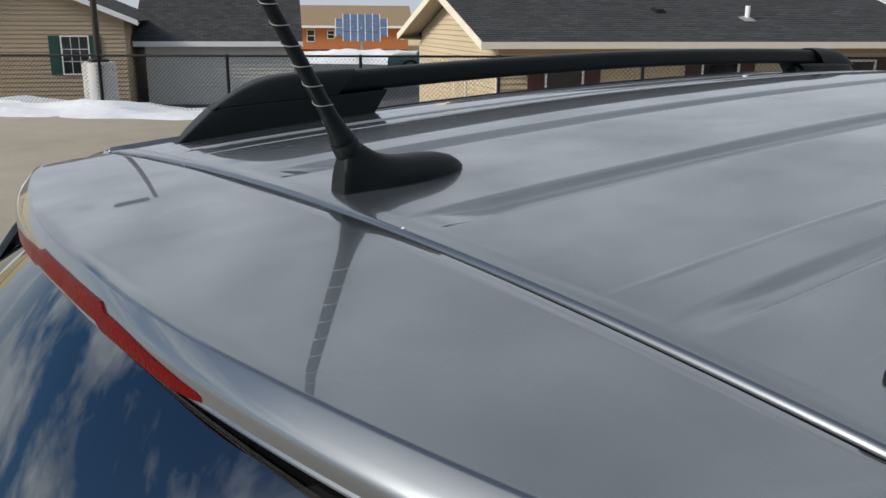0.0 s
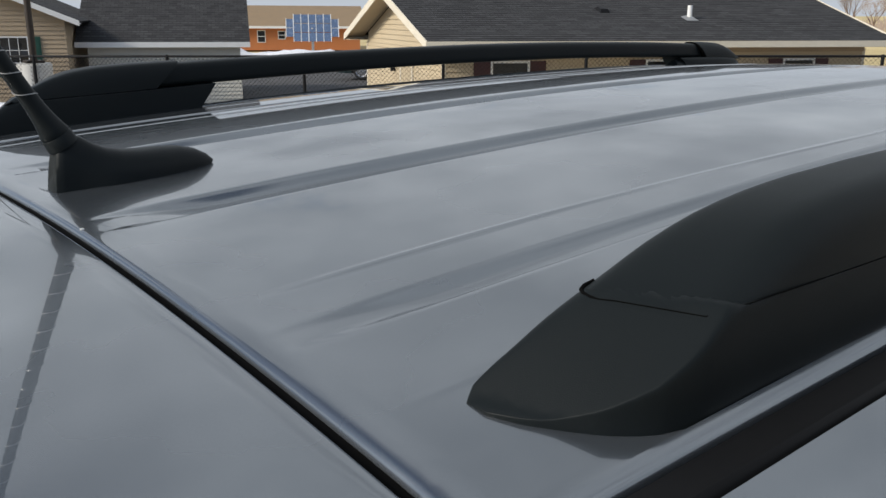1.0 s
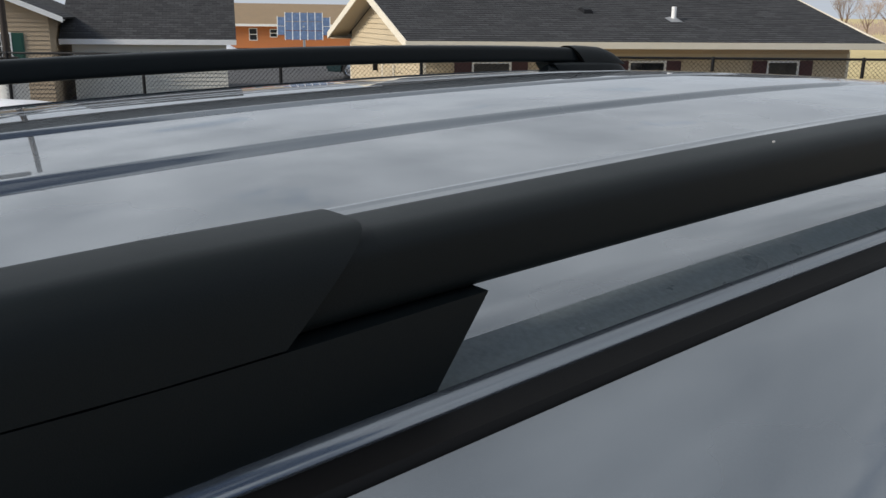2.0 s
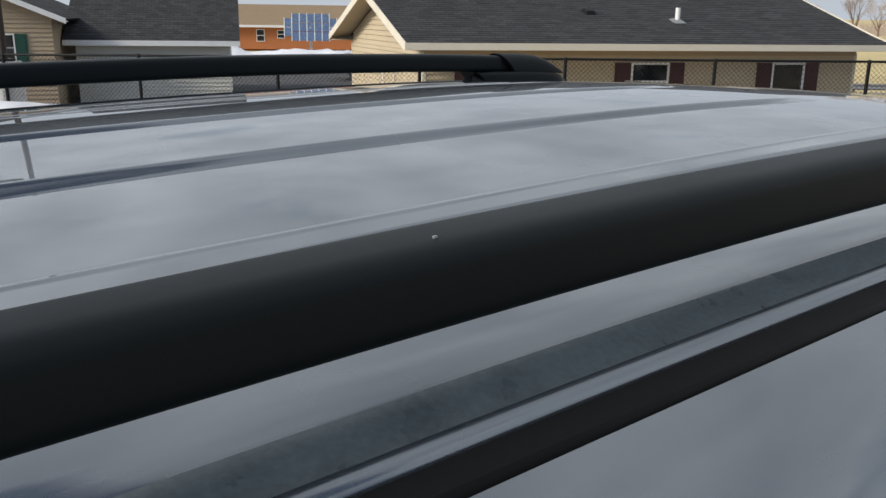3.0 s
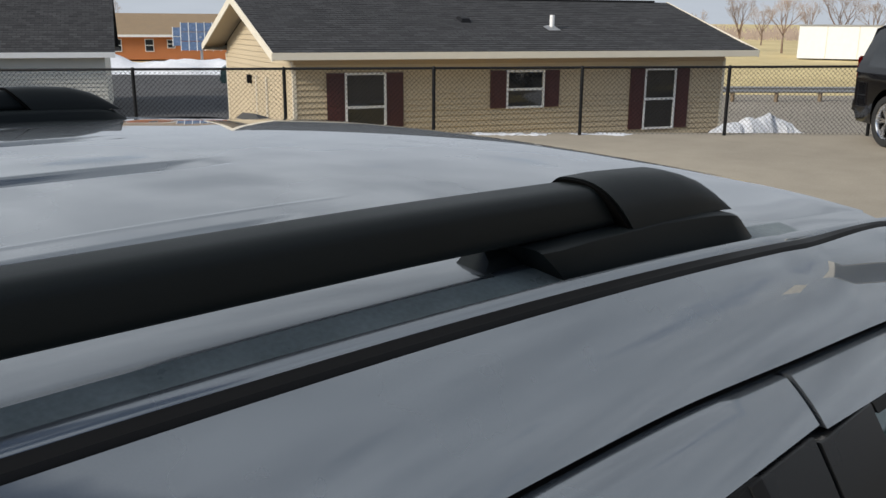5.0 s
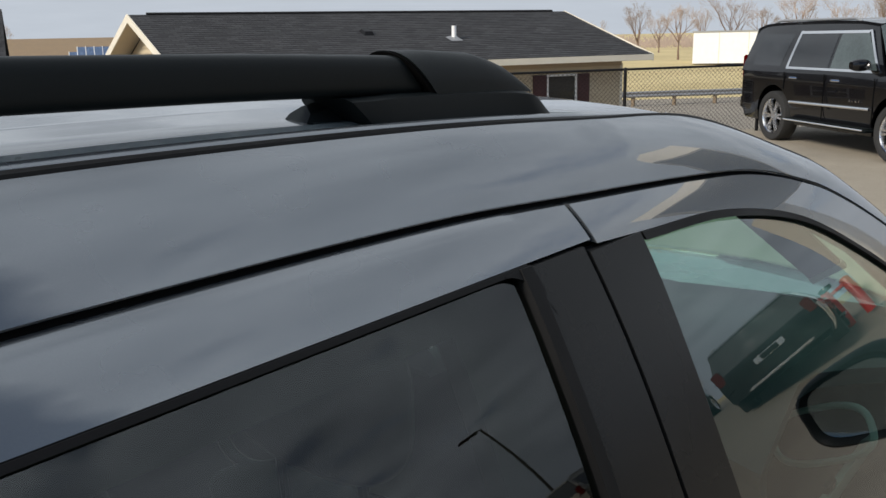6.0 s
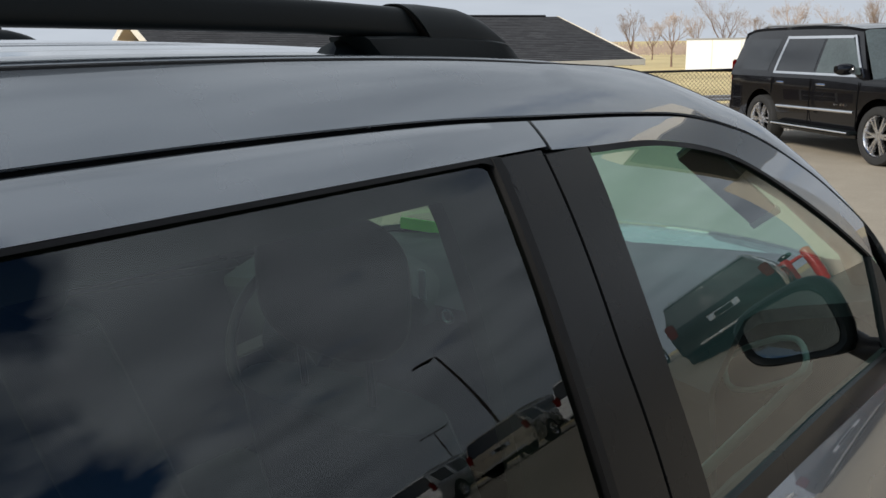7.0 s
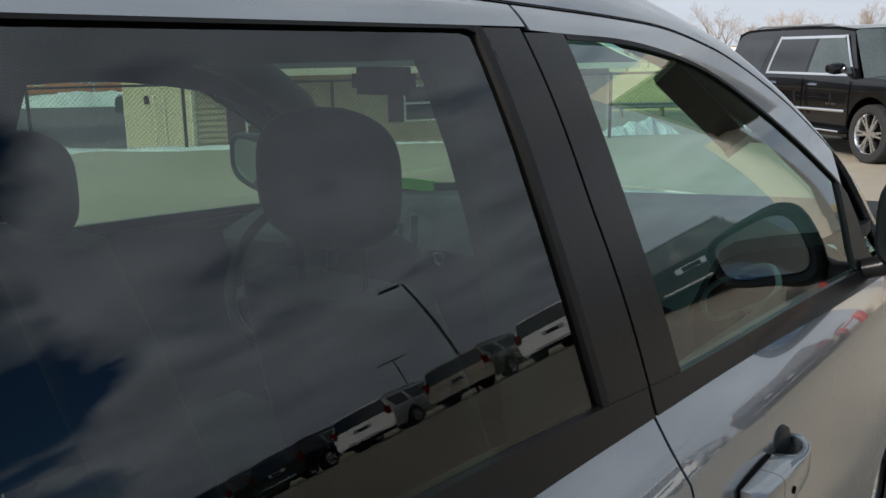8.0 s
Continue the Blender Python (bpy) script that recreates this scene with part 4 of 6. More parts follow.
def build_spoiler():
    rows = []
    for i in range(81):
        y = -0.545 + 1.09 * i / 80
        a = abs(y)
        xe = -0.003 + 0.33 * y * y + (14 * (a - 0.47) ** 2 if a > 0.47 else 0)
        kk = min(1.15, 0.55 + 1.45 * a)
        ze = 1.6495 - 0.028 * y * y
        xs = seam_x(y) - 0.0115
        xe = min(xe, xs - 0.004)
        zs = zroof(seam_x(y), y) - 0.0005
        row = [(xs + 0.001, y, zs - 0.012), (xs, y, zs - 0.002), (xs - 0.003, y, zs)]
        for k in range(1, 13):
            f = k / 12
            row.append((xs - 0.003 + (xe - xs + 0.003) * f, y, zs + (ze - zs) * (0.80 * f + 0.20 * f * f)))
        for dx, dz in LIP:
            row.append((xe + dx * kk, y * (1 + 0.02 * (dx < 0)), ze + dz))
        rows.append(row)
    part("spoiler", slab(rows, (0.004, 0, -0.004)), PAINT, car, "gray roof spoiler over the rear window")
    under = [[(r[-1][0] - 0.001, r[-1][1], r[-1][2] - 0.0006), (r[-1][0] + 0.020, r[-1][1], r[-1][2] - 0.012), (r[-1][0] + 0.060, r[-1][1], r[-1][2] - 0.040), (r[-1][0] + 0.075, r[-1][1], r[-1][2] - 0.080)] for r in rows]
    part("spoiler_underside", slab(under, (0.006, 0, -0.002)), RUBBER, car, "black underside of the spoiler")
    part("paint_chip", box(seam_x(-0.13) - 0.001, seam_x(-0.13) + 0.0015, -0.136, -0.1335, zroof(0.206, -0.13) - 0.0008, zroof(0.206, -0.13) + 0.0006, 0.0003, None), WHITE, car, "white chip at the hatch gap")
    gap = [[(seam_x(y) - 0.0125, y, zroof(seam_x(y), y) - 0.0055), (seam_x(y) - 0.001, y, zroof(seam_x(y), y) - 0.0050)] for y in span(-0.56, 0.56, 30)]
    part("hatch_seal", slab(gap, (0, 0, -0.01)), GAP_BLACK, car, "dark hatch gap")
    lens = []
    for y in span(-0.240, 0.240, 69):
        xe, ze, kk = -0.003 + 0.33 * y * y, 1.6495 - 0.028 * y * y, 0.55 + 1.45 * abs(y)
        end = math.sqrt(max(0.02, 1 - (abs(y) / 0.2415) ** 2.5))
        top = -0.0095 - 0.004 * smooth01(0.085, 0.097, abs(y)) - 0.008 * smooth01(0.10, 0.24, abs(y))
        low = top - 0.003 - 0.0115 * end
        sec = []
        for f in (0, 0.04, 0.3, 0.6, 0.92, 1.0):
            dz = top + (low - top) * f
            sec.append((xe + kk * lip_x(min(0.026, -dz)) - (0.0022 if 0 < f < 1 else -0.002) * end - 0.001 * f, y, ze + dz))
        sec += [(xe + 0.03, y, ze + low - 0.004), (xe + 0.03, y, ze + top - 0.003)]
        lens.append(sec)
    part("brake_light", loft(lens), RED_LENS, car, "red high brake light under the spoiler")


build_spoiler()


def both(name, make, material, label=""):
    for s in (-1, 1):
        part(name, make(s), material, car, label)


def cant_panel(s):
    rows = []
    for i in range(110):
        x = 0.02 + 3.16 * i / 109
        (y0, z0), zg = edge_top(x), zgap(x - SIDE[0])
        yg = half(x - SIDE[0], zg) + s * SIDE[1]
        zg += SIDE[2]
        if x < 0.2:
            y0 -= 0.02 * (0.2 - x) / 0.3
            z0 -= 3.5 * (0.2 - x) ** 2
        cy, cz = y0 + 0.55 * (yg - y0), z0 - 0.26 * (z0 - zg)
        row = [(x, s * (y0 - 0.001), z0 - 0.010), (x, s * y0, z0)]
        for k in range(1, 11):
            t = k / 10
            row.append((x, s * ((1 - t) ** 2 * y0 + 2 * t * (1 - t) * cy + t * t * yg), (1 - t) ** 2 * z0 + 2 * t * (1 - t) * cz + t * t * zg))
        row.append((x, s * (yg - 0.006), zg - 0.003))
        row.append((x, s * (yg - 0.022), zg - 0.004))
        rows.append(row)
    return slab(rows, (0, -s * 0.003, -0.002))


both("side_rail_panel", cant_panel, PAINT, "gray panel above the doors")


def drip_strip(s):
    rows = []
    for x in span(0.19, 3.22, 90):
        (ya, za), b = edge_top(x), yB(x)
        f = smooth01(1.95, 2.45, x)
        b += 0.009 * f
        zb = (zd(x) - 0.004) * (1 - f) + (za + 0.004) * f
        rows.append([(x, s * (b + 0.001), zb - 0.004), (x, s * (b + 0.004), zb + 0.0005), (x, s * (ya - 0.005), za + 0.002), (x, s * (ya - 0.001), za - 0.003)])
    return slab(rows, (0, 0, -0.008))


both("drip_molding", drip_strip, RUBBER, "black rubber roof ditch strip")


def ditch_film(s):
    rows = []
    for x in span(0.34, 2.2, 80):
        b = yB(x)
        dip = 0.35 + 0.65 * smooth01(0.30, 0.52, x)
        rows.append([(x, s * (b - u + e * bed_in(x)), zd(x) + dz * dip + 0.0013) for u, dz, e in ((0.042, -0.0018, 1), (0.031, -0.0051, 0.6), (0.020, -0.0085, 0.2), (0.0135, -0.009, 0))])
    return slab(rows, (0, 0, -0.0012))


both("ditch_bed", ditch_film, DITCH_DUST, "dusty gray bed of the roof ditch")


def gap_strip(s):
    rows = []
    for x in span(0.7, 3.16, 90):
        z = zgap(x)
        rows.append([(x, s * (half(x, z) - 0.012), z + 0.006), (x, s * (half(x, z - 0.012) - 0.012), z - 0.014)])
    return slab(rows, (0, -s * 0.01, 0))


for side in (-1, 1):
    aside(part("door_seal", gap_strip(side), GAP_BLACK, car, "black door seal"))


def band(s, xa, xb, zhi, zlo, n=40, m=5, inset=0.0, thick=0.012):
    """A strip of the car's side between two height curves."""
    rows = []
    for x in span(xa, xb, n):
        a, b = zhi(x), zlo(x)
        rows.append([(x, s * (half(x, a + (b - a) * k / (m - 1)) - inset), a + (b - a) * k / (m - 1)) for k in range(m)])
    return slab(rows, (0, -s * thick, 0))


def between(s, fa, fb, z1, z0, inset, thick, n=20, m=4):
    """A strip of the side between two edges, each given as x by height."""
    rows = []
    for z in span(z1, z0, n):
        a, b = fa(z), fb(z)
        rows.append([(a + (b - a) * k / (m - 1), s * (half(a, z) - inset), z) for k in range(m)])
    return slab(rows, (0, -s * thick, 0))


def leaning(s, rows_xz, inset, thick, n=14, m=4):
    """A strip between two slanting edges, each given by its top and bottom (x, z)."""
    (t0, b0), (t1, b1) = rows_xz
    rows = []
    for i in range(n):
        f = i / (n - 1)
        p, q = Vector(t0).lerp(Vector(b0), f), Vector(t1).lerp(Vector(b1), f)
        row = []
        for k in range(m):
            r = p.lerp(q, k / (m - 1))
            row.append((r.x, s * (half(r.x, r.y) - inset), r.y))
        rows.append(row)
    return slab(rows, (0, -s * thick, 0))


GAP = 0.006
HZ = 0.972
rear_glass_top = lambda x: 1.589 - 0.02 * max(0, (1.2 - x)) ** 2


def zlow(x):
    """The lower edge of the body, with the wheel arches."""
    z = 0.27
    for xa in (0.62, 3.51):
        d = abs(x - xa)
        if d < 0.40:
            z = max(z, 0.36 + math.sqrt(0.16 - d * d))
    return z


def drop(s):
    """The driver's side sits this much lower."""
    return 0.045 if s > 0 else 0.0


def build_doors(s):
    belt, belt_top = (lambda x: ztrim_low(x) - drop(s)), (lambda x: ztrim_top(x) - drop(s))
    # rear door
    rd = part("rear_door", band(s, 0.90, 1.976, lambda x: zgap(x) - GAP, lambda x: rear_glass_top(x) + 0.0005, 50, 5), PAINT, car, "gray rear door with dark privacy window")
    lo = band(s, 0.98, 1.965, belt, zlow, 50, 24, thick=0.02)
    part("door_panel", lo, PAINT, rd, "gray lower door skin")
    part("belt_trim", band(s, 0.9, 1.964, lambda x: belt_top(x), lambda x: belt(x) + 0.001, 30, 5, -0.004, 0.02), BLACK_SATIN, rd, "black belt molding")
    part("pillar_cover", between(s, lambda z: edge_rear(z) + 0.011, lambda z: edge_gap(z) - 0.003, 1.587, 1.160, -0.0015, 0.012), BLACK_SATIN, rd, "black satin pillar cover")
    fr = bmesh.new()
    for piece in (band(s, 0.98, 1.878, lambda x: rear_glass_top(x), lambda x: rear_glass_top(x) - 0.0035, 40, 3, -0.001, 0.012),
                  band(s, 1.846, 1.882, lambda x: rear_glass_top(x) - 0.002, lambda x: rear_glass_top(x) - 0.0035 - 0.034 + math.sqrt(max(0.0, 0.034 ** 2 - (x - 1.846) ** 2)), 14, 3, -0.0015, 0.012),
                  between(s, lambda z: edge_rear(z) - 0.004, lambda z: edge_rear(z) + 0.0105, 1.588, 1.170, -0.003, 0.014),
                  leaning(s, (((0.90, 1.57), (0.88, 1.215)), ((0.99, 1.585), (0.97, 1.212))), -0.001, 0.014)):
        me = bpy.data.meshes.new("tmp")
        piece.to_mesh(me)
        piece.free()
        fr.from_mesh(me)
        bpy.data.meshes.remove(me)
    part("window_seal", fr, RUBBER, rd, "black window rubber")
    rows = []
    for i in range(24):
        f = i / 23
        row = []
        for k in range(20):
            g = k / 19
            xt = 0.985 + (1.882 - 0.985) * f
            zt, zb = rear_glass_top(xt) - 0.002, belt_top(xt) - 0.005
            z = zt + (zb - zt) * g
            x = 0.985 + (edge_rear(z) - 0.006 - 0.985) * f
            row.append((x, s * (half(x, z) - 0.0045), z))
        rows.append(row)
    bm = bmesh.new()
    vs = [[bm.verts.new(p) for p in r] for r in rows]
    for a, b in zip(vs, vs[1:]):
        for k in range(19):
            bm.faces.new((a[k], a[k + 1], b[k + 1], b[k]))
    part("window", bm, PRIVACY, rd, "dark privacy glass")
    # front door
    fd = part("front_door", band(s, 1.983, 2.93, lambda x: zgap(x) - GAP, lambda x: zfront_glass(x) + 0.0035, 50, 5), PAINT, car, "gray front door with clear window and door mirror")
    part("door_panel", band(s, 1.971, 3.02, belt, zlow, 50, 24, thick=0.02), PAINT, fd, "gray lower door skin")
    part("belt_trim", band(s, 1.971, 3.02, lambda x: belt_top(x), lambda x: belt(x) + 0.001, 30, 5, -0.004, 0.02), BLACK_SATIN, fd, "black belt molding")
    part("pillar_cover", between(s, lambda z: edge_gap(z) + 0.003, lambda z: edge_front(z), 1.582, 1.150, -0.0015, 0.012), BLACK_SATIN, fd, "black satin pillar cover")
    part("window_seal", band(s, 2.06, 2.91, lambda x: zfront_glass(x) + 0.003, lambda x: zfront_glass(x) - 0.004, 40, 3, -0.001, 0.012), RUBBER, fd, "black window rubber")
    part("mirror_sail", leaning(s, (((2.905, 1.297), (2.898, 1.122)), ((2.945, 1.268), (3.03, 1.112))), -0.003, 0.014), BLACK_PLASTIC, fd, "black mirror corner panel")
    bm = bmesh.new()
    vs = []
    for i in range(40):
        f = i / 39
        x0 = 2.05 + (2.93 - 2.05) * f
        row = []
        for k in range(20):
            g = k / 19
            zt, zb = zfront_glass(x0) - 0.001, belt_top(x0) - 0.005
            z = zt + (zb - zt) * g
            x = x0 + (edge_front(z) - 0.004 - 2.05) * (1 - f)
            row.append(bm.verts.new((x, s * (half(x, z) - 0.0045), z)))
        vs.append(row)
    for a, b in zip(vs, vs[1:]):
        for k in range(19):
            bm.faces.new((a[k], a[k + 1], b[k + 1], b[k]))
    part("window", bm, CLEAR, fd, "green tinted clear glass")
    aside(rd), aside(fd)
    # handles
    for door, hx in ((rd, 1.02), (fd, 2.15)):
        y = half(hx + 0.08, 0.985)
        inn = curve_at([(0.018, -0.006), (0.072, -0.006), (0.082, 0.004), (0.092, 0.016), (0.105, 0.022), (0.135, 0.021), (0.150, 0.012), (0.158, -0.004), (0.19, -0.006)])
        out = curve_at([(-0.065, 0.006), (-0.059, 0.020), (-0.045, 0.031), (-0.015, 0.037), (0.05, 0.041), (0.11, 0.039), (0.14, 0.034), (0.160, 0.025), (0.172, 0.014), (0.178, 0.004)])
        top = curve_at([(-0.085, 0.020), (-0.06, 0.027), (0.0, 0.031), (0.06, 0.030), (0.10, 0.024), (0.14, 0.022), (0.165, 0.024), (0.178, 0.018)])

        def section(u, fat=0.0, flat=None):
            a, b = (inn(u) if u > 0.018 else -0.006), (out(u) if flat is None else flat)
            a = min(a, b - 0.004)
            mid, hw, hh = (a + b) / 2, (b - a) / 2, top(u) + fat
            return [(hx + u, s * (y + mid + hw * math.copysign(abs(math.cos(q)) ** 0.5, math.cos(q))), HZ + 0.004 - 0.3 * fat + hh * math.copysign(abs(math.sin(q)) ** 0.45, math.sin(q))) for q in [math.tau * k / 24 for k in range(24)]]
        hd = part("door_handle", loft([section(u) for u in span(0.0065, 0.178, 40)]), PAINT, door, "gray strap door handle")
        part("lock_cap", loft([section(u) for u in span(-0.060, 0.005, 26)]), PAINT, hd, "gray lock cap of the handle")
        part("handle_gasket", loft([section(u, 0.0018, 0.0025) for u in span(-0.0620, 0.060, 16)]), GAP_BLACK, hd, "dark gap round the handle base")
        part("keyhole", lathe([(0.0001, 0.0015), (0.0055, 0.0015), (0.0055, -0.002)], 14, pose(hx + 0.040, s * (y + 0.0408), HZ + 0.002, 90 * (1 if s < 0 else -1), 0, 0)), GAP_BLACK, hd, "dark keyhole")
        cup = lathe([(0.0001, 0.0065), (0.012, 0.006), (0.024, 0.0045), (0.031, 0.002), (0.033, -0.003)], 28, pose(hx + 0.122, s * (half(hx + 0.12, 1.0) - 0.001), HZ + 0.020, 90 * (1 if s < 0 else -1), 0, 0) @ Matrix.Diagonal((1.15, 1, 1, 1)))
        part("handle_cup", cup, BLACK_PLASTIC, hd, "black finger recess behind the strap")


build_doors(-1)
build_doors(1)


def ring(x, yc, zc, hw, hh, p=2.6, n=22, x_top=None):
    pts = []
    for k in range(n):
        a = math.tau * k / n
        c, s = math.cos(a), math.sin(a)
        yy = hw * math.copysign(abs(c) ** (2 / p), c)
        zz = hh * math.copysign(abs(s) ** (2 / p), s)
        xx = x if x_top is None else x + (x_top - x) * (zz / hh + 1) / 2
        pts.append((xx, yc + yy, zc + zz))
    return pts


rail_top = curve_at([(0.45, 1.7370), (0.56, 1.7432), (0.94, 1.7554), (1.33, 1.7597), (1.7, 1.7550), (1.9, 1.7486), (2.0, 1.7443)])


def foot_ring(xb, xt, yi, yo, zb, zt, r=0.012):
    r = min(r, (zt - zb) / 2)
    prof = [(yo, zb), (yo - 0.001, zt - 1.6 * r), (yo - 0.4 * r, zt - 0.6 * r), (yo - 1.4 * r, zt), ((yi + yo) / 2, zt + 0.001), (yi + 1.4 * r, zt), (yi + 0.4 * r, zt - 0.6 * r), (yi, zt - 1.6 * r), (yi, zb)]
    return [(xb + (xt - xb) * (z - zb) / (zt - zb + 1e-6), y, z) for y, z in prof]


def dome(x, xt, yc, hw, zb, zt, p=2.7, n=20):
    pts = []
    for k in range(n + 1):
        a = math.pi * k / n
        c, q = math.cos(a), math.sin(a)
        z = zb + (zt - zb) * abs(q) ** (2 / p)
        pts.append((x + (xt - x) * (z - zb) / (zt - zb), yc + hw * math.copysign(abs(c) ** (2 / p), c), z))
    return pts


def build_rail(s):
    flip = lambda secs: [[(x, s * y, z) for x, y, z in sec] for sec in secs]
    bar_secs = [ring(x, 0.5451 + 0.0198 * (x - 0.5), rail_top(x) - 0.0172, 0.0201, 0.0172, 4.0, 36) for x in span(0.512, 1.985, 60)]
    bar = part("roof_rail", loft(flip(bar_secs)), BLACK_PLASTIC, car, "black grained plastic roof rail")
    if s < 0:
        zc = rail_top(0.845) + 0.0003
        part("rail_chip", box(0.8441, 0.8459, -0.5609, -0.5595, zc - 0.001, zc + 0.0004, 0.0002), STEEL, bar, "pale chip in the rail")
    crown = curve_at([(0.252, 1.660), (0.260, 1.6655), (0.283, 1.681), (0.305, 1.6945), (0.322, 1.7035), (0.35, 1.7178), (0.375, 1.7275), (0.405, 1.7345), (0.44, 1.7390), (0.475, 1.7420), (0.53, 1.7442), (0.60, 1.7450)])
    inner = curve_at([(0.2535, 0.489), (0.260, 0.485), (0.283, 0.487), (0.297, 0.4882), (0.322, 0.4926), (0.36, 0.4992), (0.41, 0.5080), (0.47, 0.5145), (0.53, 0.518), (0.60, 0.520)])
    outer = curve_at([(0.2535, 0.502), (0.260, 0.516), (0.268, 0.527), (0.280, 0.5415), (0.290, 0.5500), (0.297, 0.5552), (0.31, 0.5600), (0.322, 0.5625), (0.36, 0.5640), (0.41, 0.5665), (0.47, 0.5695), (0.60, 0.571)])
    joint = curve_at([(0.312, 1.6985), (0.322, 1.7003), (0.335, 1.7015), (0.35, 1.7022), (0.37, 1.7029), (0.42, 1.7042), (0.49, 1.7065), (0.60, 1.7120), (0.62, 1.7125)])

    def blend(a, b):
        """The lower of two heights, with a rounded edge where they meet."""
        m = min(a, b)
        return m - math.log(math.exp(-(a - m) * 600) + math.exp(-(b - m) * 600)) / 600

    def ramp(x, y):
        return zd(x) + 0.0035 + max(0.0, 0.71 * (x - 0.2530 - 0.36 * (y - 0.487)))

    def hump(x, lean=0.0):
        return [(px, py, blend(pz, ramp(px, py))) for px, py, pz in dome(x, x + lean, (inner(x) + outer(x)) / 2, (outer(x) - inner(x)) / 2, zd(x) - 0.004, crown(x) + 0.0025, 5.0, 40)]
    secs = [hump(x) for x in (0.2535, 0.2555, 0.260, 0.264, 0.268, 0.273, 0.278, 0.283, 0.290, 0.297, 0.303, 0.31, 0.3135)]
    for x in (0.3145, 0.3165, 0.3186, 0.3205, 0.3222, 0.3245, 0.327, 0.3295, 0.332, 0.3345, 0.337, 0.340, 0.344, 0.35, 0.36, 0.37, 0.395, 0.42, 0.455, 0.49, 0.53, 0.590):
        q = joint(x + (0.02 if x > 0.55 else 0)) - 0.0006
        lean = 0.026 * smooth01(0.50, 0.590, x)
        cut = [(px, py, min(pz, q + max(0.0, pz - q) * (1 - smooth01(0.3140, 0.3250, x - 0.34 * max(0.0, py - 0.505))))) for px, py, pz in hump(x)]
        secs.append([(px + lean * (pz - zd(x)) / 0.036, py, pz) for px, py, pz in cut])
    part("rail_foot", loft(flip(secs)), BLACK_PLASTIC, bar, "black plastic rear rail foot")
    cv = []
    for x in (0.3130, 0.3150, 0.3180, 0.3210, 0.3240, 0.3270, 0.330, 0.3335, 0.337, 0.343, 0.35, 0.362, 0.375, 0.39, 0.405, 0.422, 0.44, 0.475, 0.505, 0.522):
        q, zb, zt = joint(x) + 0.0004, zd(x) - 0.004, crown(x) + 0.0025
        lean = 0.042 * smooth01(0.44, 0.522, x)
        yc, hw = (inner(x) + outer(x)) / 2, (outer(x) - inner(x)) / 2
        a0 = math.asin(min(1.0, ((q - zb) / (zt - zb)) ** 2.5))
        row = []
        for k in range(33):
            ang = a0 + (math.pi - 2 * a0) * k / 32
            c, sn = math.cos(ang), math.sin(ang)
            py = yc + hw * math.copysign(abs(c) ** (2 / 5.0), c)
            px = x + 0.34 * max(0.0, py - 0.505) * (1 - smooth01(0.335, 0.42, x))
            z = zb + (zt - zb) * sn ** (2 / 5.0)
            z = max(q, blend(z, 0.0006 + ramp(px, py)))
            row.append((px + lean * (z - q) / 0.04, yc + (hw + 0.0004) * math.copysign(abs(c) ** (2 / 5.0), c), z))
        if not cv:
            cv.append([(px - 0.0003, py, pz - 0.004) for px, py, pz in row])
        cv.append(row)
    part("rail_cover", loft(flip(cv)), BLACK_PLASTIC, bar, "black plastic rail end cover")

    notch = [(0.3112, 0.5100, 1.6972), (0.3104, 0.5060, 1.6974), (0.3110, 0.5010, 1.6977), (0.3128, 0.4982, 1.6983), (0.3155, 0.4978, 1.6996), (0.3200, 0.4992, 1.7019)]
    side = []
    for x in (0.40, 0.385, 0.37, 0.358, 0.348):
        up = (joint(x) - zd(x) + 0.004) / (crown(x) + 0.0025 - zd(x) + 0.004)
        side.append((x, (inner(x) + outer(x)) / 2 + (outer(x) - inner(x)) / 2 * (1 - min(1, up) ** 5) ** 0.2 + 0.0001, joint(x)))
    seam = side + [(0.3112 + 0.34 * (y - 0.51), y, ramp(0.3112 + 0.34 * (y - 0.51), y) + 0.0002) for y in (0.554, 0.545, 0.535, 0.525, 0.517)]
    part("cover_gap", tube([(x, s * y, z) for x, y, z in seam + notch], [0.0003] * 10 + [0.0004, 0.0007, 0.0009, 0.0011, 0.0011, 0.0005], 8), GAP_BLACK, bar, "dark gap at the cover's tip")
    st = [(1.858, 1.830, 0.540, 0.603, 0.0195), (1.870, 1.850, 0.537, 0.605, 0.0195), (1.90, 1.89, 0.535, 0.606, 0.021), (1.98, 1.974, 0.535, 0.608, 0.0225), (2.03, 2.022, 0.536, 0.611, 0.0225),
          (2.06, 2.046, 0.538, 0.613, 0.0225), (2.084, 2.060, 0.541, 0.615, 0.0222), (2.100, 2.070, 0.546, 0.616, 0.0215), (2.112, 2.080, 0.552, 0.614, 0.0200)]
    secs = []
    for xb, xt, yi, yo, h in st:
        zb = zd(xb) - 0.006
        secs.append(foot_ring(xb, xt, yi, yo, zb, zb + 0.006 + h, 0.004))
    part("rail_foot", loft(flip(secs)), BLACK_PLASTIC, bar, "black plastic front rail foot")
    secs = [foot_ring(xb, xt, 0.540, 0.572, zd(xb) - 0.006, zd(xb) + h) for xb, xt, h in ((1.806, 1.822, 0.012), (1.83, 1.84, 0.016), (1.89, 1.89, 0.016))]
    part("rail_stay", loft(flip(secs)), BLACK_PLASTIC, bar, "dark inner stay of the foot")
    cv = []
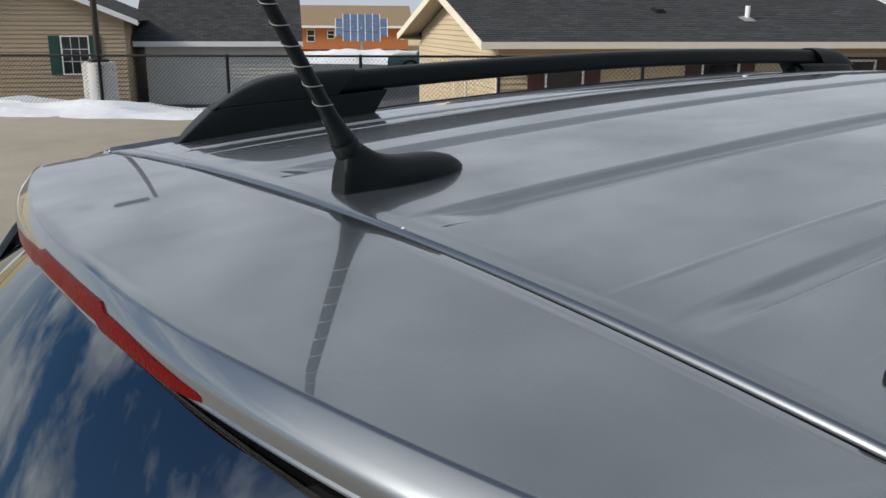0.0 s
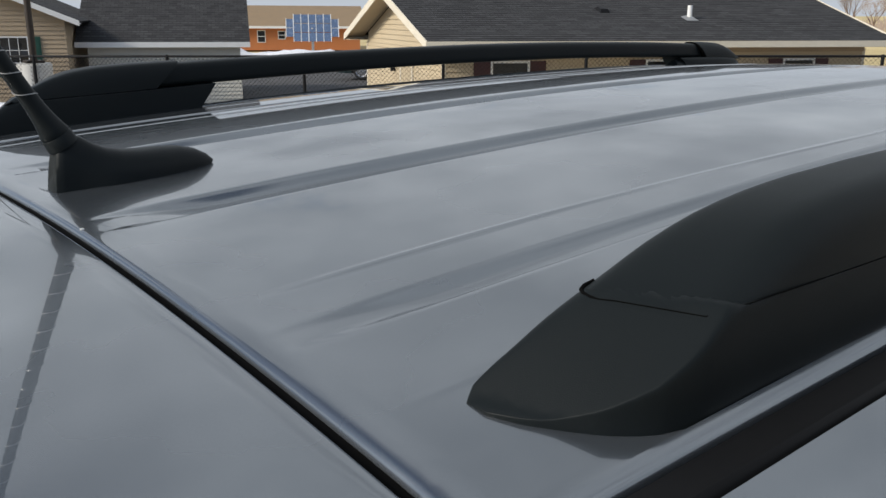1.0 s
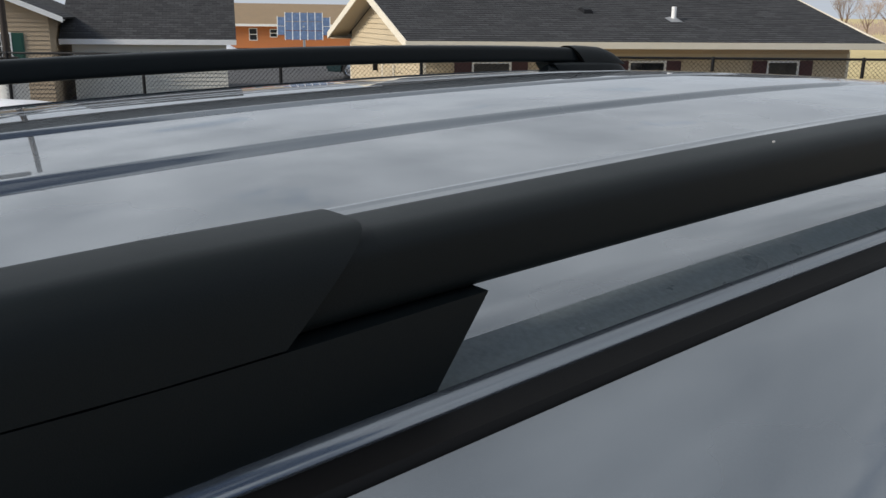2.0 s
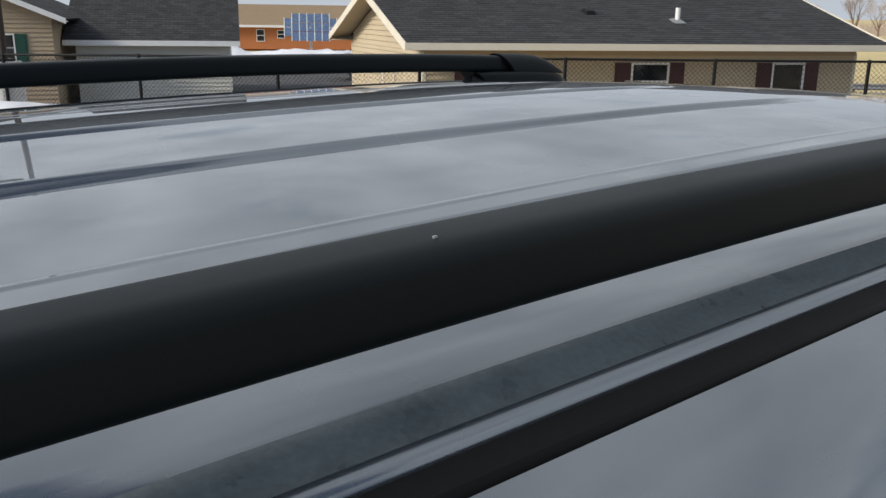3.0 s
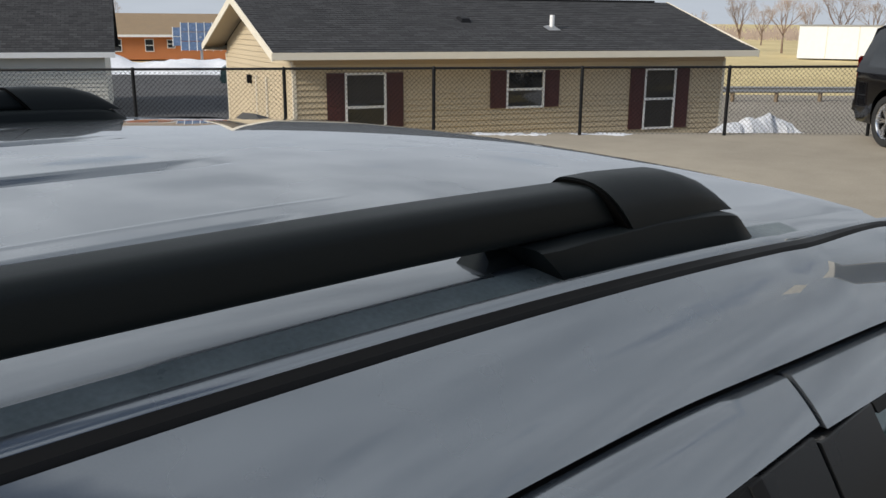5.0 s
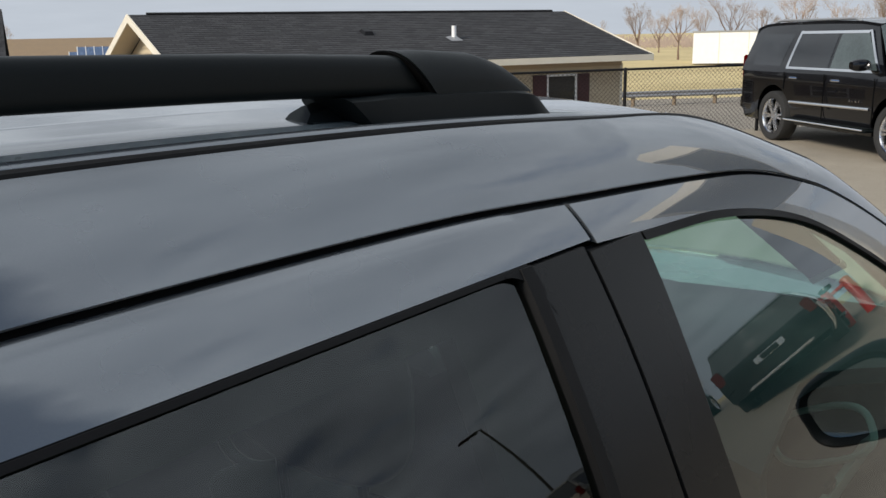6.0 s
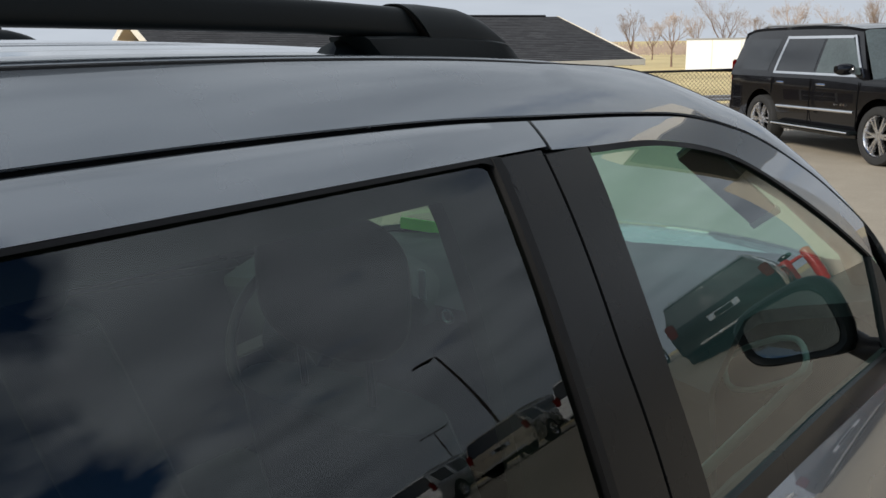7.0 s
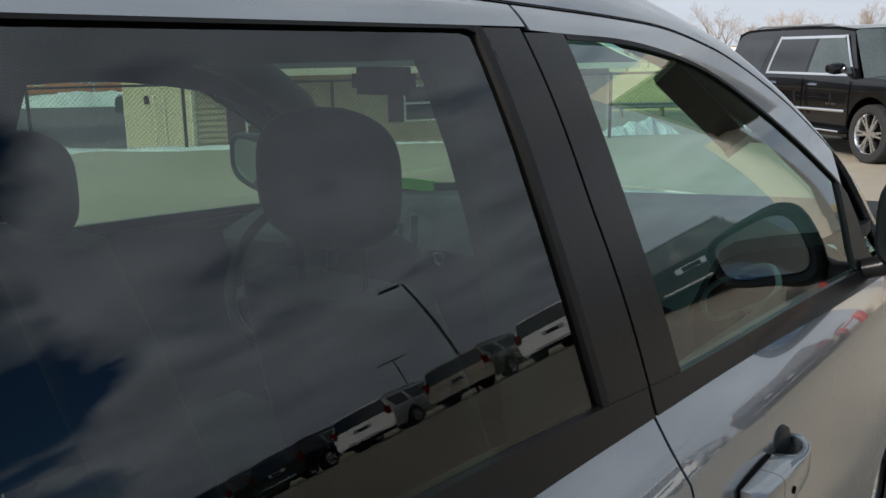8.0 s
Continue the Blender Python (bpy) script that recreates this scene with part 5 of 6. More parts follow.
    for x, xt, zt, zb in ((1.936, 1.902, 1.7525, 1.7135), (1.955, 1.935, 1.7525, 1.7135), (1.985, 1.972, 1.7505, 1.7130), (2.018, 2.003, 1.7485, 1.7120), (2.044, 2.026, 1.7430, 1.7105),
                          (2.062, 2.043, 1.7375, 1.7095), (2.074, 2.058, 1.7295, 1.7085), (2.083, 2.070, 1.7210, 1.7075), (2.087, 2.079, 1.7130, 1.7070)):
        cv.append(dome(x, xt, 0.5735 + 0.02 * (x - 1.98), 0.0315 - 0.06 * max(0.0, x - 2.04), zb, zt))
    part("rail_cover", loft(flip(cv)), BLACK_PLASTIC, bar, "black plastic rail end cover")
    sl = [dome(x, xt, 0.5725, 0.0300, 1.7135, 1.7515) for x, xt in ((1.932, 1.898), (1.938, 1.904))]
    part("rail_gasket", loft(flip(sl)), GAP_BLACK, bar, "dark joint")


build_rail(-1)
build_rail(1)


def build_antenna():
    base = []
    for x, w, h in ((0.224, 0.008, 0.018), (0.2255, 0.012, 0.036), (0.2285, 0.0135, 0.0445), (0.233, 0.0142, 0.0470), (0.240, 0.0152, 0.0470), (0.247, 0.0168, 0.0435), (0.256, 0.0195, 0.0370), (0.266, 0.0230, 0.0315),
                    (0.28, 0.025, 0.0275), (0.295, 0.0255, 0.0255), (0.312, 0.0245, 0.0245), (0.330, 0.0215, 0.0225), (0.345, 0.0165, 0.018), (0.356, 0.0105, 0.0115), (0.363, 0.0045, 0.005)):
        zb = zroof(x, 0) - 0.002
        base.append([(x + 0.004 * math.sin(a), w * math.copysign(abs(math.cos(a)) ** 0.85, math.cos(a)), zb + h * math.sin(a) ** 0.8) for a in [math.pi * k / 14 for k in range(15)]] )
    an = part("antenna_base", loft(base), BLACK_PLASTIC, car, "black rubber antenna base on the roof")
    d = Vector((-0.067, 0, 0.119)).normalized()
    p0 = Vector((0.243, 0, 1.702))
    part("antenna_mast", tube([p0 + d * t for t in (0.010, 0.0195, 0.0205, 0.0215, 0.027, 0.035, 0.046, 0.062, 0.16, 0.30)], [0.0130, 0.0126, 0.0118, 0.0122, 0.0108, 0.0092, 0.0079, 0.0070, 0.006, 0.0045], 14), BLACK_PLASTIC, an, "black leaning antenna mast")
    a, b = d.cross(Vector((0, 1, 0))).normalized(), Vector((0, 1, 0))
    helix = [p0 + d * (0.045 + 0.245 * i / 240) + (a * math.cos(math.tau * i / 19) + b * math.sin(math.tau * i / 19)) * (0.0076 - 0.0024 * i / 240) for i in range(241)]
    # the winding itself is dark; the pale steel colour paints in its glints
    part("antenna_coil", tube(helix, 0.0005, 5), STEEL, an, "winding round the mast, pale to imitate its glints")


build_antenna()


def build_rest_of_car():
    # windscreen
    rows = []
    for i in range(24):
        f = i / 23
        x = 2.380 + (3.26 - 2.380) * f
        ye = yB(x) - 0.004 if x > 2.1 else 0.6
        ze = top_z(x) - 0.015 + 0.025 * smooth01(0.0, 0.35, f)
        rows.append([(x + (0.055 + 0.075 * f ** 0.6) * (1 - v * v), ye * v, ze + (0.021 + 0.016 * (1 - smooth01(0.0, 0.3, f))) * (1 - v * v)) for v in span(-1, 1, 25)])
    bm = bmesh.new()
    vs = [[bm.verts.new(p) for p in r] for r in rows]
    for p, q in zip(vs, vs[1:]):
        for k in range(24):
            bm.faces.new((p[k], p[k + 1], q[k + 1], q[k]))
    part("windscreen", bm, CLEAR, car, "curved windscreen")
    frit = [[(x, y, z - 0.003) for x, y, z in r] for r in rows[:4]]
    part("windscreen_band", slab(frit, (0, 0, -0.002)), GAP_BLACK, car, "black band along the windscreen")
    # bonnet, front, rear
    rows = []
    for i in range(20):
        f = i / 19
        x = 3.24 + 1.12 * f
        zz = 1.10 - 0.10 * f - 0.20 * f ** 4
        rows.append([(x + 0.12 * (1 - v * v) - 0.1 * v * v * f, v * (0.86 - 0.12 * f), zz + 0.05 * (1 - v * v) - 0.03 * abs(v) ** 6) for v in span(-1, 1, 25)])
    part("bonnet", slab(rows, (0, 0, -0.02)), PAINT, car, "gray bonnet")
    part("firewall", slab([[(3.30 + 0.12 * (1 - v * v), v * 0.87, z) for v in span(-1, 1, 17)] for z in (1.085, 0.80, 0.40)], (0.02, 0, 0)), GAP_BLACK, car, "black firewall behind the dashboard")
    for s in (-1, 1):
        part("front_fender", band(s, 3.03, 4.36, lambda x: ztrim_low(min(x, 3.1)) - drop(s) - 0.10 * smooth01(3.2, 4.4, x) - 0.10 * smooth01(4.0, 4.4, x), zlow, 60, 14, thick=0.02), PAINT, car, "gray front fender")
        part("rear_quarter", band(s, -0.36, 0.972, lambda x: ztrim_low(x) - drop(s), zlow, 60, 14, thick=0.02), PAINT, car, "gray rear quarter")
        part("quarter_pillar", band(s, -0.12, 0.892, lambda x: zgap(x) - GAP, lambda x: ztrim_low(x) - drop(s), 30, 10, thick=0.02), PAINT, car, "gray rear pillar")
        part("quarter_window", band(s, 0.10, 0.80, lambda x: 1.55, lambda x: 1.24, 20, 10, -0.003, 0.006), WINDOW_DARK, car, "dark quarter window")
    nose = [[(4.36 + dx, v * hw, z) for v in span(-1, 1, 13)] for dx, z, hw in ((0.0, 0.86, 0.70), (0.06, 0.78, 0.74), (0.10, 0.60, 0.78), (0.10, 0.42, 0.78), (0.04, 0.27, 0.74))]
    nose = [[(x - 0.22 * (abs(y) / 0.78) ** 3, y, z) for x, y, z in r] for r in nose]
    part("front_bumper", slab(nose, (-0.03, 0, 0)), PAINT, car, "gray front bumper")
    part("grille", slab([[(4.43 - 0.22 * (abs(y) / 0.78) ** 3, y, z) for y in span(-0.45, 0.45, 9)] for z in (0.82, 0.70, 0.60)], (-0.02, 0, 0)), BLACK_PLASTIC, car, "black grille")
    for s in (-1, 1):
        part("headlight", box(4.14, 4.36, s * 0.72 - 0.12, s * 0.72 + 0.12, 0.70, 0.86, 0.03), CLEAR, car, "clear headlight")
    tail = [[(x, v * hw, z) for v in span(-1, 1, 13)] for x, z, hw in ((-0.38, 1.175, 0.72), (-0.42, 1.05, 0.80), (-0.44, 0.85, 0.86), (-0.43, 0.60, 0.87), (-0.44, 0.42, 0.86), (-0.40, 0.27, 0.80))]
    part("tailgate", slab(tail, (0.03, 0, 0)), PAINT, car, "gray tailgate")
    for s in (-1, 1):
        part("tail_light", box(-0.43, -0.22, s * 0.76 - 0.08, s * 0.76 + 0.08, 0.86, 1.10, 0.03), RED_LENS, car, "red tail light")
    rows = [[(0.02 - 0.42 * f + 0.06 * v * v, v * (0.56 + 0.16 * f), 1.616 - 0.30 * f - 0.13 * f * f - 0.072 * v * v) for v in span(-1, 1, 21)] for f in span(0, 1, 15)]
    bm = bmesh.new()
    vs = [[bm.verts.new(p) for p in r] for r in rows]
    for p, q in zip(vs, vs[1:]):
        for k in range(20):
            bm.faces.new((p[k], p[k + 1], q[k + 1], q[k]))
    part("rear_window", bm, REAR_GLASS, car, "dark glossy rear window")
    for s in (-1, 1):
        rows = [[(0.07 - 0.42 * f, s * (0.56 + 0.165 * f), 1.540 - 0.30 * f - 0.13 * f * f), (0.12 - 0.42 * f, s * (0.61 + 0.16 * f), 1.520 - 0.30 * f - 0.13 * f * f)] for f in span(0, 1, 12)]
        part("hatch_pillar", slab(rows, (0.02, 0, 0)), BLACK_SATIN, car, "black hatch side")
    # underbody and floor
    part("floor_pan", box(-0.3, 4.3, -0.80, 0.80, 0.24, 0.40, 0.03), GAP_BLACK, car, "dark floor pan")
    # wheels
    for x in (0.62, 3.51):
        for s in (-1, 1):
            turn = pose(x, s * 0.80, 0.35, 90, 0, 0)
            wh = part("wheel", lathe([(0.20, -0.10), (0.33, -0.105), (0.348, -0.08), (0.350, 0), (0.348, 0.08), (0.33, 0.105), (0.20, 0.10)], 40, turn), TYRE, car, "black tyre")
            rim = lathe([(0.0001, 0.09), (0.05, 0.095), (0.06, 0.08), (0.18, 0.06), (0.215, 0.09), (0.225, 0.09), (0.225, -0.09)], 40, pose(x, s * 0.80, 0.35, 90 * (1 if s < 0 else -1), 0, 0))
            part("rim", rim, RIM, wh, "alloy rim")


build_rest_of_car()


def build_mirror(s, move=(0.0, 0.0, 0.0)):
    """A door mirror: a rounded shell that opens to the rear, with a smaller glass set into its rim."""
    c = Vector((2.905, s * 1.072, 1.236)) + Vector(move)

    def rim(x, w, h, p=0.55, n=36):
        pts = []
        for k in range(n):
            a = math.tau * k / n
            cy, cz = math.copysign(abs(math.cos(a)) ** p, math.cos(a)), math.copysign(abs(math.sin(a)) ** p, math.sin(a))
            # the outer lower corner is cut away, the inner side is taller
            pts.append((c.x + x + 0.018 * cy, c.y + s * w * cy, c.z + h * cz * (1 - 0.13 * cy) + 0.014 * cy))
        return pts
    shell = [(0.010, 0.104, 0.074), (0.004, 0.108, 0.078), (-0.002, 0.117, 0.085), (0.004, 0.124, 0.091), (0.020, 0.128, 0.095), (0.050, 0.123, 0.091), (0.080, 0.106, 0.078), (0.100, 0.076, 0.056), (0.108, 0.034, 0.024)]
    mi = part("door_mirror", loft([rim(x, w, h) for x, w, h in shell]), BLACK_PLASTIC, car, "black door mirror")
    glass_rows = [rim(x, w, h) for x, w, h in ((0.0075, 0.094, 0.065), (0.0065, 0.102, 0.072), (0.0095, 0.103, 0.073))]
    part("mirror_glass", loft(glass_rows), MIRROR, mi, "silvered mirror glass")
    part("mirror_arm", tube([(2.93, s * 0.925, 1.118), (2.935, s * 0.955, 1.128), (c.x + 0.05, s * 1.0, 1.165 + move[2])], [0.026, 0.028, 0.030], 14, None, 0.8), BLACK_SATIN, mi, "black mirror arm")
    return aside(mi)


build_mirror(-1)
build_mirror(1, (0.03, -0.055, -0.03))


def seat(x, y, wide, head, group, up=0.0):
    t = thing("car_seat", (x, y, 0.40), "dark cloth car seat with headrest inside the car", "seat", group)
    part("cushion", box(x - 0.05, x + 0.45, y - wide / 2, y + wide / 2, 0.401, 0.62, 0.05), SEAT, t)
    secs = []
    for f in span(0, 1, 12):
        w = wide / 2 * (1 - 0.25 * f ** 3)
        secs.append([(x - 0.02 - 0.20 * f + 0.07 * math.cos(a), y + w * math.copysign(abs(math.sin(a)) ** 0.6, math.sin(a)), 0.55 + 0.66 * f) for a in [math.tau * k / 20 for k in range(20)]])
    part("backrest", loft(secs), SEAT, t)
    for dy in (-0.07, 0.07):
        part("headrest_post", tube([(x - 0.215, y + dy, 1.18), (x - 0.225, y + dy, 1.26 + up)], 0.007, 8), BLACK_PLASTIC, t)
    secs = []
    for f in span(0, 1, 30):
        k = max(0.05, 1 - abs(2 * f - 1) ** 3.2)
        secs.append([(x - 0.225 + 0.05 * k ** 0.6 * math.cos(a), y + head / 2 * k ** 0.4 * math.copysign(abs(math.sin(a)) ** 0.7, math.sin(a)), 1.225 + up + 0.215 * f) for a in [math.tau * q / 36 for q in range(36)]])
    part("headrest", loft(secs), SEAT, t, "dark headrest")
    return t


seat(2.184, -0.39, 0.52, 0.29, "car seats", 0.046)
seat(2.114, 0.38, 0.52, 0.27, "car seats", -0.02)
for yy in (-0.38, 0.34):
    seat(1.214, yy, 0.55, 0.24, "rear car seats")


def build_interior():
    rows = []
    for i in range(14):
        f = i / 13
        rows.append([(2.72 + 0.46 * f + 0.10 * (1 - v * v), v * (0.895 if v > 0 else 0.64 + 0.255 * smooth01(0.40, 0.75, f)), 1.02 + 0.03 * math.sin(math.pi * min(1, f * 1.1)) + f * (0.13 - 0.07 * v) + 0.02 * (1 - v * v) * (1 - f)) for v in span(-1, 1, 25)])
    d = part("dashboard", slab(rows, (0, 0, -0.03)), DASH, car, "gray soft dashboard")
    part("dash_front", slab([[(2.72 + 0.10 * (1 - v * v) + 0.10 * g, v * (0.895 if v > 0 else 0.64), 1.02 + 0.02 * (1 - v * v) - 0.5 * g) for v in span(-1, 1, 25)] for g in span(0, 1, 5)], (0.03, 0, 0)), DASH, d)
    for s in (-1, 1):
        part("pillar_trim", tube([(2.36, s * 0.60, 1.62), (2.62, s * 0.64, 1.545), (2.89, s * 0.715, 1.41), (3.06, s * 0.79, 1.27), (3.2, s * 0.84, 1.08)], [0.03, 0.03, 0.026, 0.021, 0.022] if s < 0 else [0.06, 0.058, 0.052, 0.044, 0.04], 10), TRIM_GRAY, car, "windscreen pillar trim")
        part("door_trim", slab([[(x, s * (half(x, z) - 0.06 - 0.03 * (1.15 - z)), z) for x, z in [(x, 0.45 + (1.118 - drop(s) - 0.072 * max(0.0, x - 2.22) - 0.45) * q) for x in span(0.95, 3.0, 20)]] for q in span(1, 0, 8)], (0, s * 0.02, 0)), DASH, car, "gray inner door trim")
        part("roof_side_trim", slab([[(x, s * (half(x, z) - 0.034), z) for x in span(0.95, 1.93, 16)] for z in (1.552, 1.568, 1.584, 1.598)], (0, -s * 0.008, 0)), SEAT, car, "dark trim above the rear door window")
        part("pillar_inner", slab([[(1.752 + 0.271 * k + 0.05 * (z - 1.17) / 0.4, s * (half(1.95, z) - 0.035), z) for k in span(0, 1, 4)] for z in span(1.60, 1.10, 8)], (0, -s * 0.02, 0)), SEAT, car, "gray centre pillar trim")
    arch = curve_at([(1.95, 1.49), (2.10, 1.498), (2.30, 1.495), (2.57, 1.46), (2.70, 1.42), (2.82, 1.37)])
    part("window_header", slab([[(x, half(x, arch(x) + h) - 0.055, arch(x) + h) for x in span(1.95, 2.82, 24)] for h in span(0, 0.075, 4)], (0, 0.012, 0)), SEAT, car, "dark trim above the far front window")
    rows = []
    for x in span(0.25, 2.40, 30):
        w = yB(x) + 0.02
        rows.append([(x, v * w, zd(x) - 0.035 + 0.015 * (1 - v * v) - 0.03 * v ** 8) for v in span(-1, 1, 15)])
    part("headliner", slab(rows, (0, 0, 0.008)), HEADLINER, car, "gray cloth headliner")
    part("rear_view_mirror", box(2.50, 2.535, -0.085, 0.105, 1.468, 1.53, 0.015), BLACK_PLASTIC, car, "black inside mirror")
    hood = [[(x, 0.40 + 0.27 * math.cos(a), 1.0 + h * math.sin(a) ** 0.6) for a in [math.pi * k / 16 for k in range(17)]] for x, h in ((2.76, 0.02), (2.79, 0.085), (2.90, 0.10), (3.10, 0.105), (3.275, 0.113))]
    mid, long_way, short_way = Vector((2.915, -0.680, 1.031)), Vector((0.036, 0.0925, -0.057)), Vector((0.046, 0.027, 0.028))
    thick_way = long_way.cross(short_way).normalized()
    loop = []
    for k in range(37):
        a = math.tau * k / 36
        ca, sa = math.copysign(abs(math.cos(a)) ** 0.7, math.cos(a)), math.copysign(abs(math.sin(a)) ** 0.7, math.sin(a))
        p, out = mid + long_way * ca + short_way * sa, (long_way.normalized() * ca + short_way.normalized() * sa).normalized()
        loop.append([p + out * (0.007 * math.cos(b)) + thick_way * (0.007 * math.sin(b)) for b in [math.tau * q / 8 for q in range(8)]])
    pull = loft(loop, True, False)
    bmesh.ops.remove_doubles(pull, verts=pull.verts, dist=1e-4)
    part("door_pull", pull, TRIM_BEIGE, car, "pale door pull loop")
    part("armrest", slab([[(x, -0.735 - 0.025 * k, 1.036 - 0.03 * (1 - k)) for k in span(0, 1, 3)] for x in span(2.30, 2.99, 12)], (0, 0, -0.03)), TRIM_BEIGE, car, "pale door armrest")
    part("window_switch", box(2.70, 2.745, -0.755, -0.742, 1.030, 1.042, 0.002), GAP_BLACK, car)
    for y0, z0, w, h in ((0.165, 1.095, 0.012, 0.040), (0.215, 1.075, 0.010, 0.034)):
        part("vent_bezel", box(2.795, 2.803, y0 - w, y0 + w, z0 - h, z0 + h, 0.003), SILVER, d, "silver vent bezel")
    knob = lathe([(0.017, 0.0), (0.019, 0.004), (0.015, 0.007), (0.013, 0.002)], 24, pose(2.80, 0.08, 1.025, 0, -90, 0))
    part("knob_ring", knob, SILVER, d, "silver ring of a dash knob")
    part("instrument_hood", loft(hood), DASH, d, "dark instrument hood")
    turn = pose(2.52, 0.40, 1.00, 0, -62, 0)
    st = [[(math.cos(a) * (0.185 + 0.015 * math.cos(b)), math.sin(a) * (0.185 + 0.015 * math.cos(b)), 0.015 * math.sin(b)) for b in [math.tau * k / 10 for k in range(10)]] for a in [math.tau * k / 40 for k in range(41)]]
    bm = loft(st, True, False)
    bmesh.ops.remove_doubles(bm, verts=bm.verts, dist=1e-4)
    bmesh.ops.transform(bm, matrix=turn, verts=bm.verts)
    sw = part("steering_wheel", bm, BLACK_PLASTIC, car, "black steering wheel")
    part("wheel_hub", lathe([(0.0001, 0.01), (0.07, 0.0), (0.08, -0.03)], 24, turn), BLACK_PLASTIC, sw)
    for a in (0, 120, 240):
        part("spoke", box(0.06, 0.18, -0.018, 0.018, -0.02, -0.008, 0.003, turn @ pose(0, 0, 0, 0, 0, a)), DASH, sw)
    # sun visor folded along the near windscreen pillar
    at, along, across = Vector((2.597, -0.606, 1.503)), Vector((0.240, -0.062, -0.158)), Vector((-0.022, -0.052, 0.040))
    deep = along.cross(across).normalized() * 0.007

    def visor_box(u0, u1, v0, v1, w0, w1):
        return loft([[at + along * u + across * v + deep * w for v, w in ((v0, w0), (v1, w0), (v1, w1), (v0, w1))] for u in (u0, u1)])
    vi = part("sun_visor", visor_box(0, 0.93, 0, 1, 0, 1), SEAT, car, "dark sun visor beside the windscreen pillar")
    part("visor_clip", visor_box(0.93, 1.0, -0.04, 1.04, -0.1, 1.1), TRIM_BEIGE, vi, "pale end clip of the visor")
    part("visor_rod", visor_box(-0.03, 0.0, 0.05, 0.95, 0, 1), TRIM_BEIGE, vi, "pale visor hinge")
    return d


before = set(car.children)
build_interior()
for piece in set(car.children) - before:
    aside(piece)
single("hang_tag", box(3.246, 3.256, 0.45, 0.62, 1.112, 1.150, 0.002), LIME, "lime green card lying on the dashboard", "card")

# ---- other vehicles ----


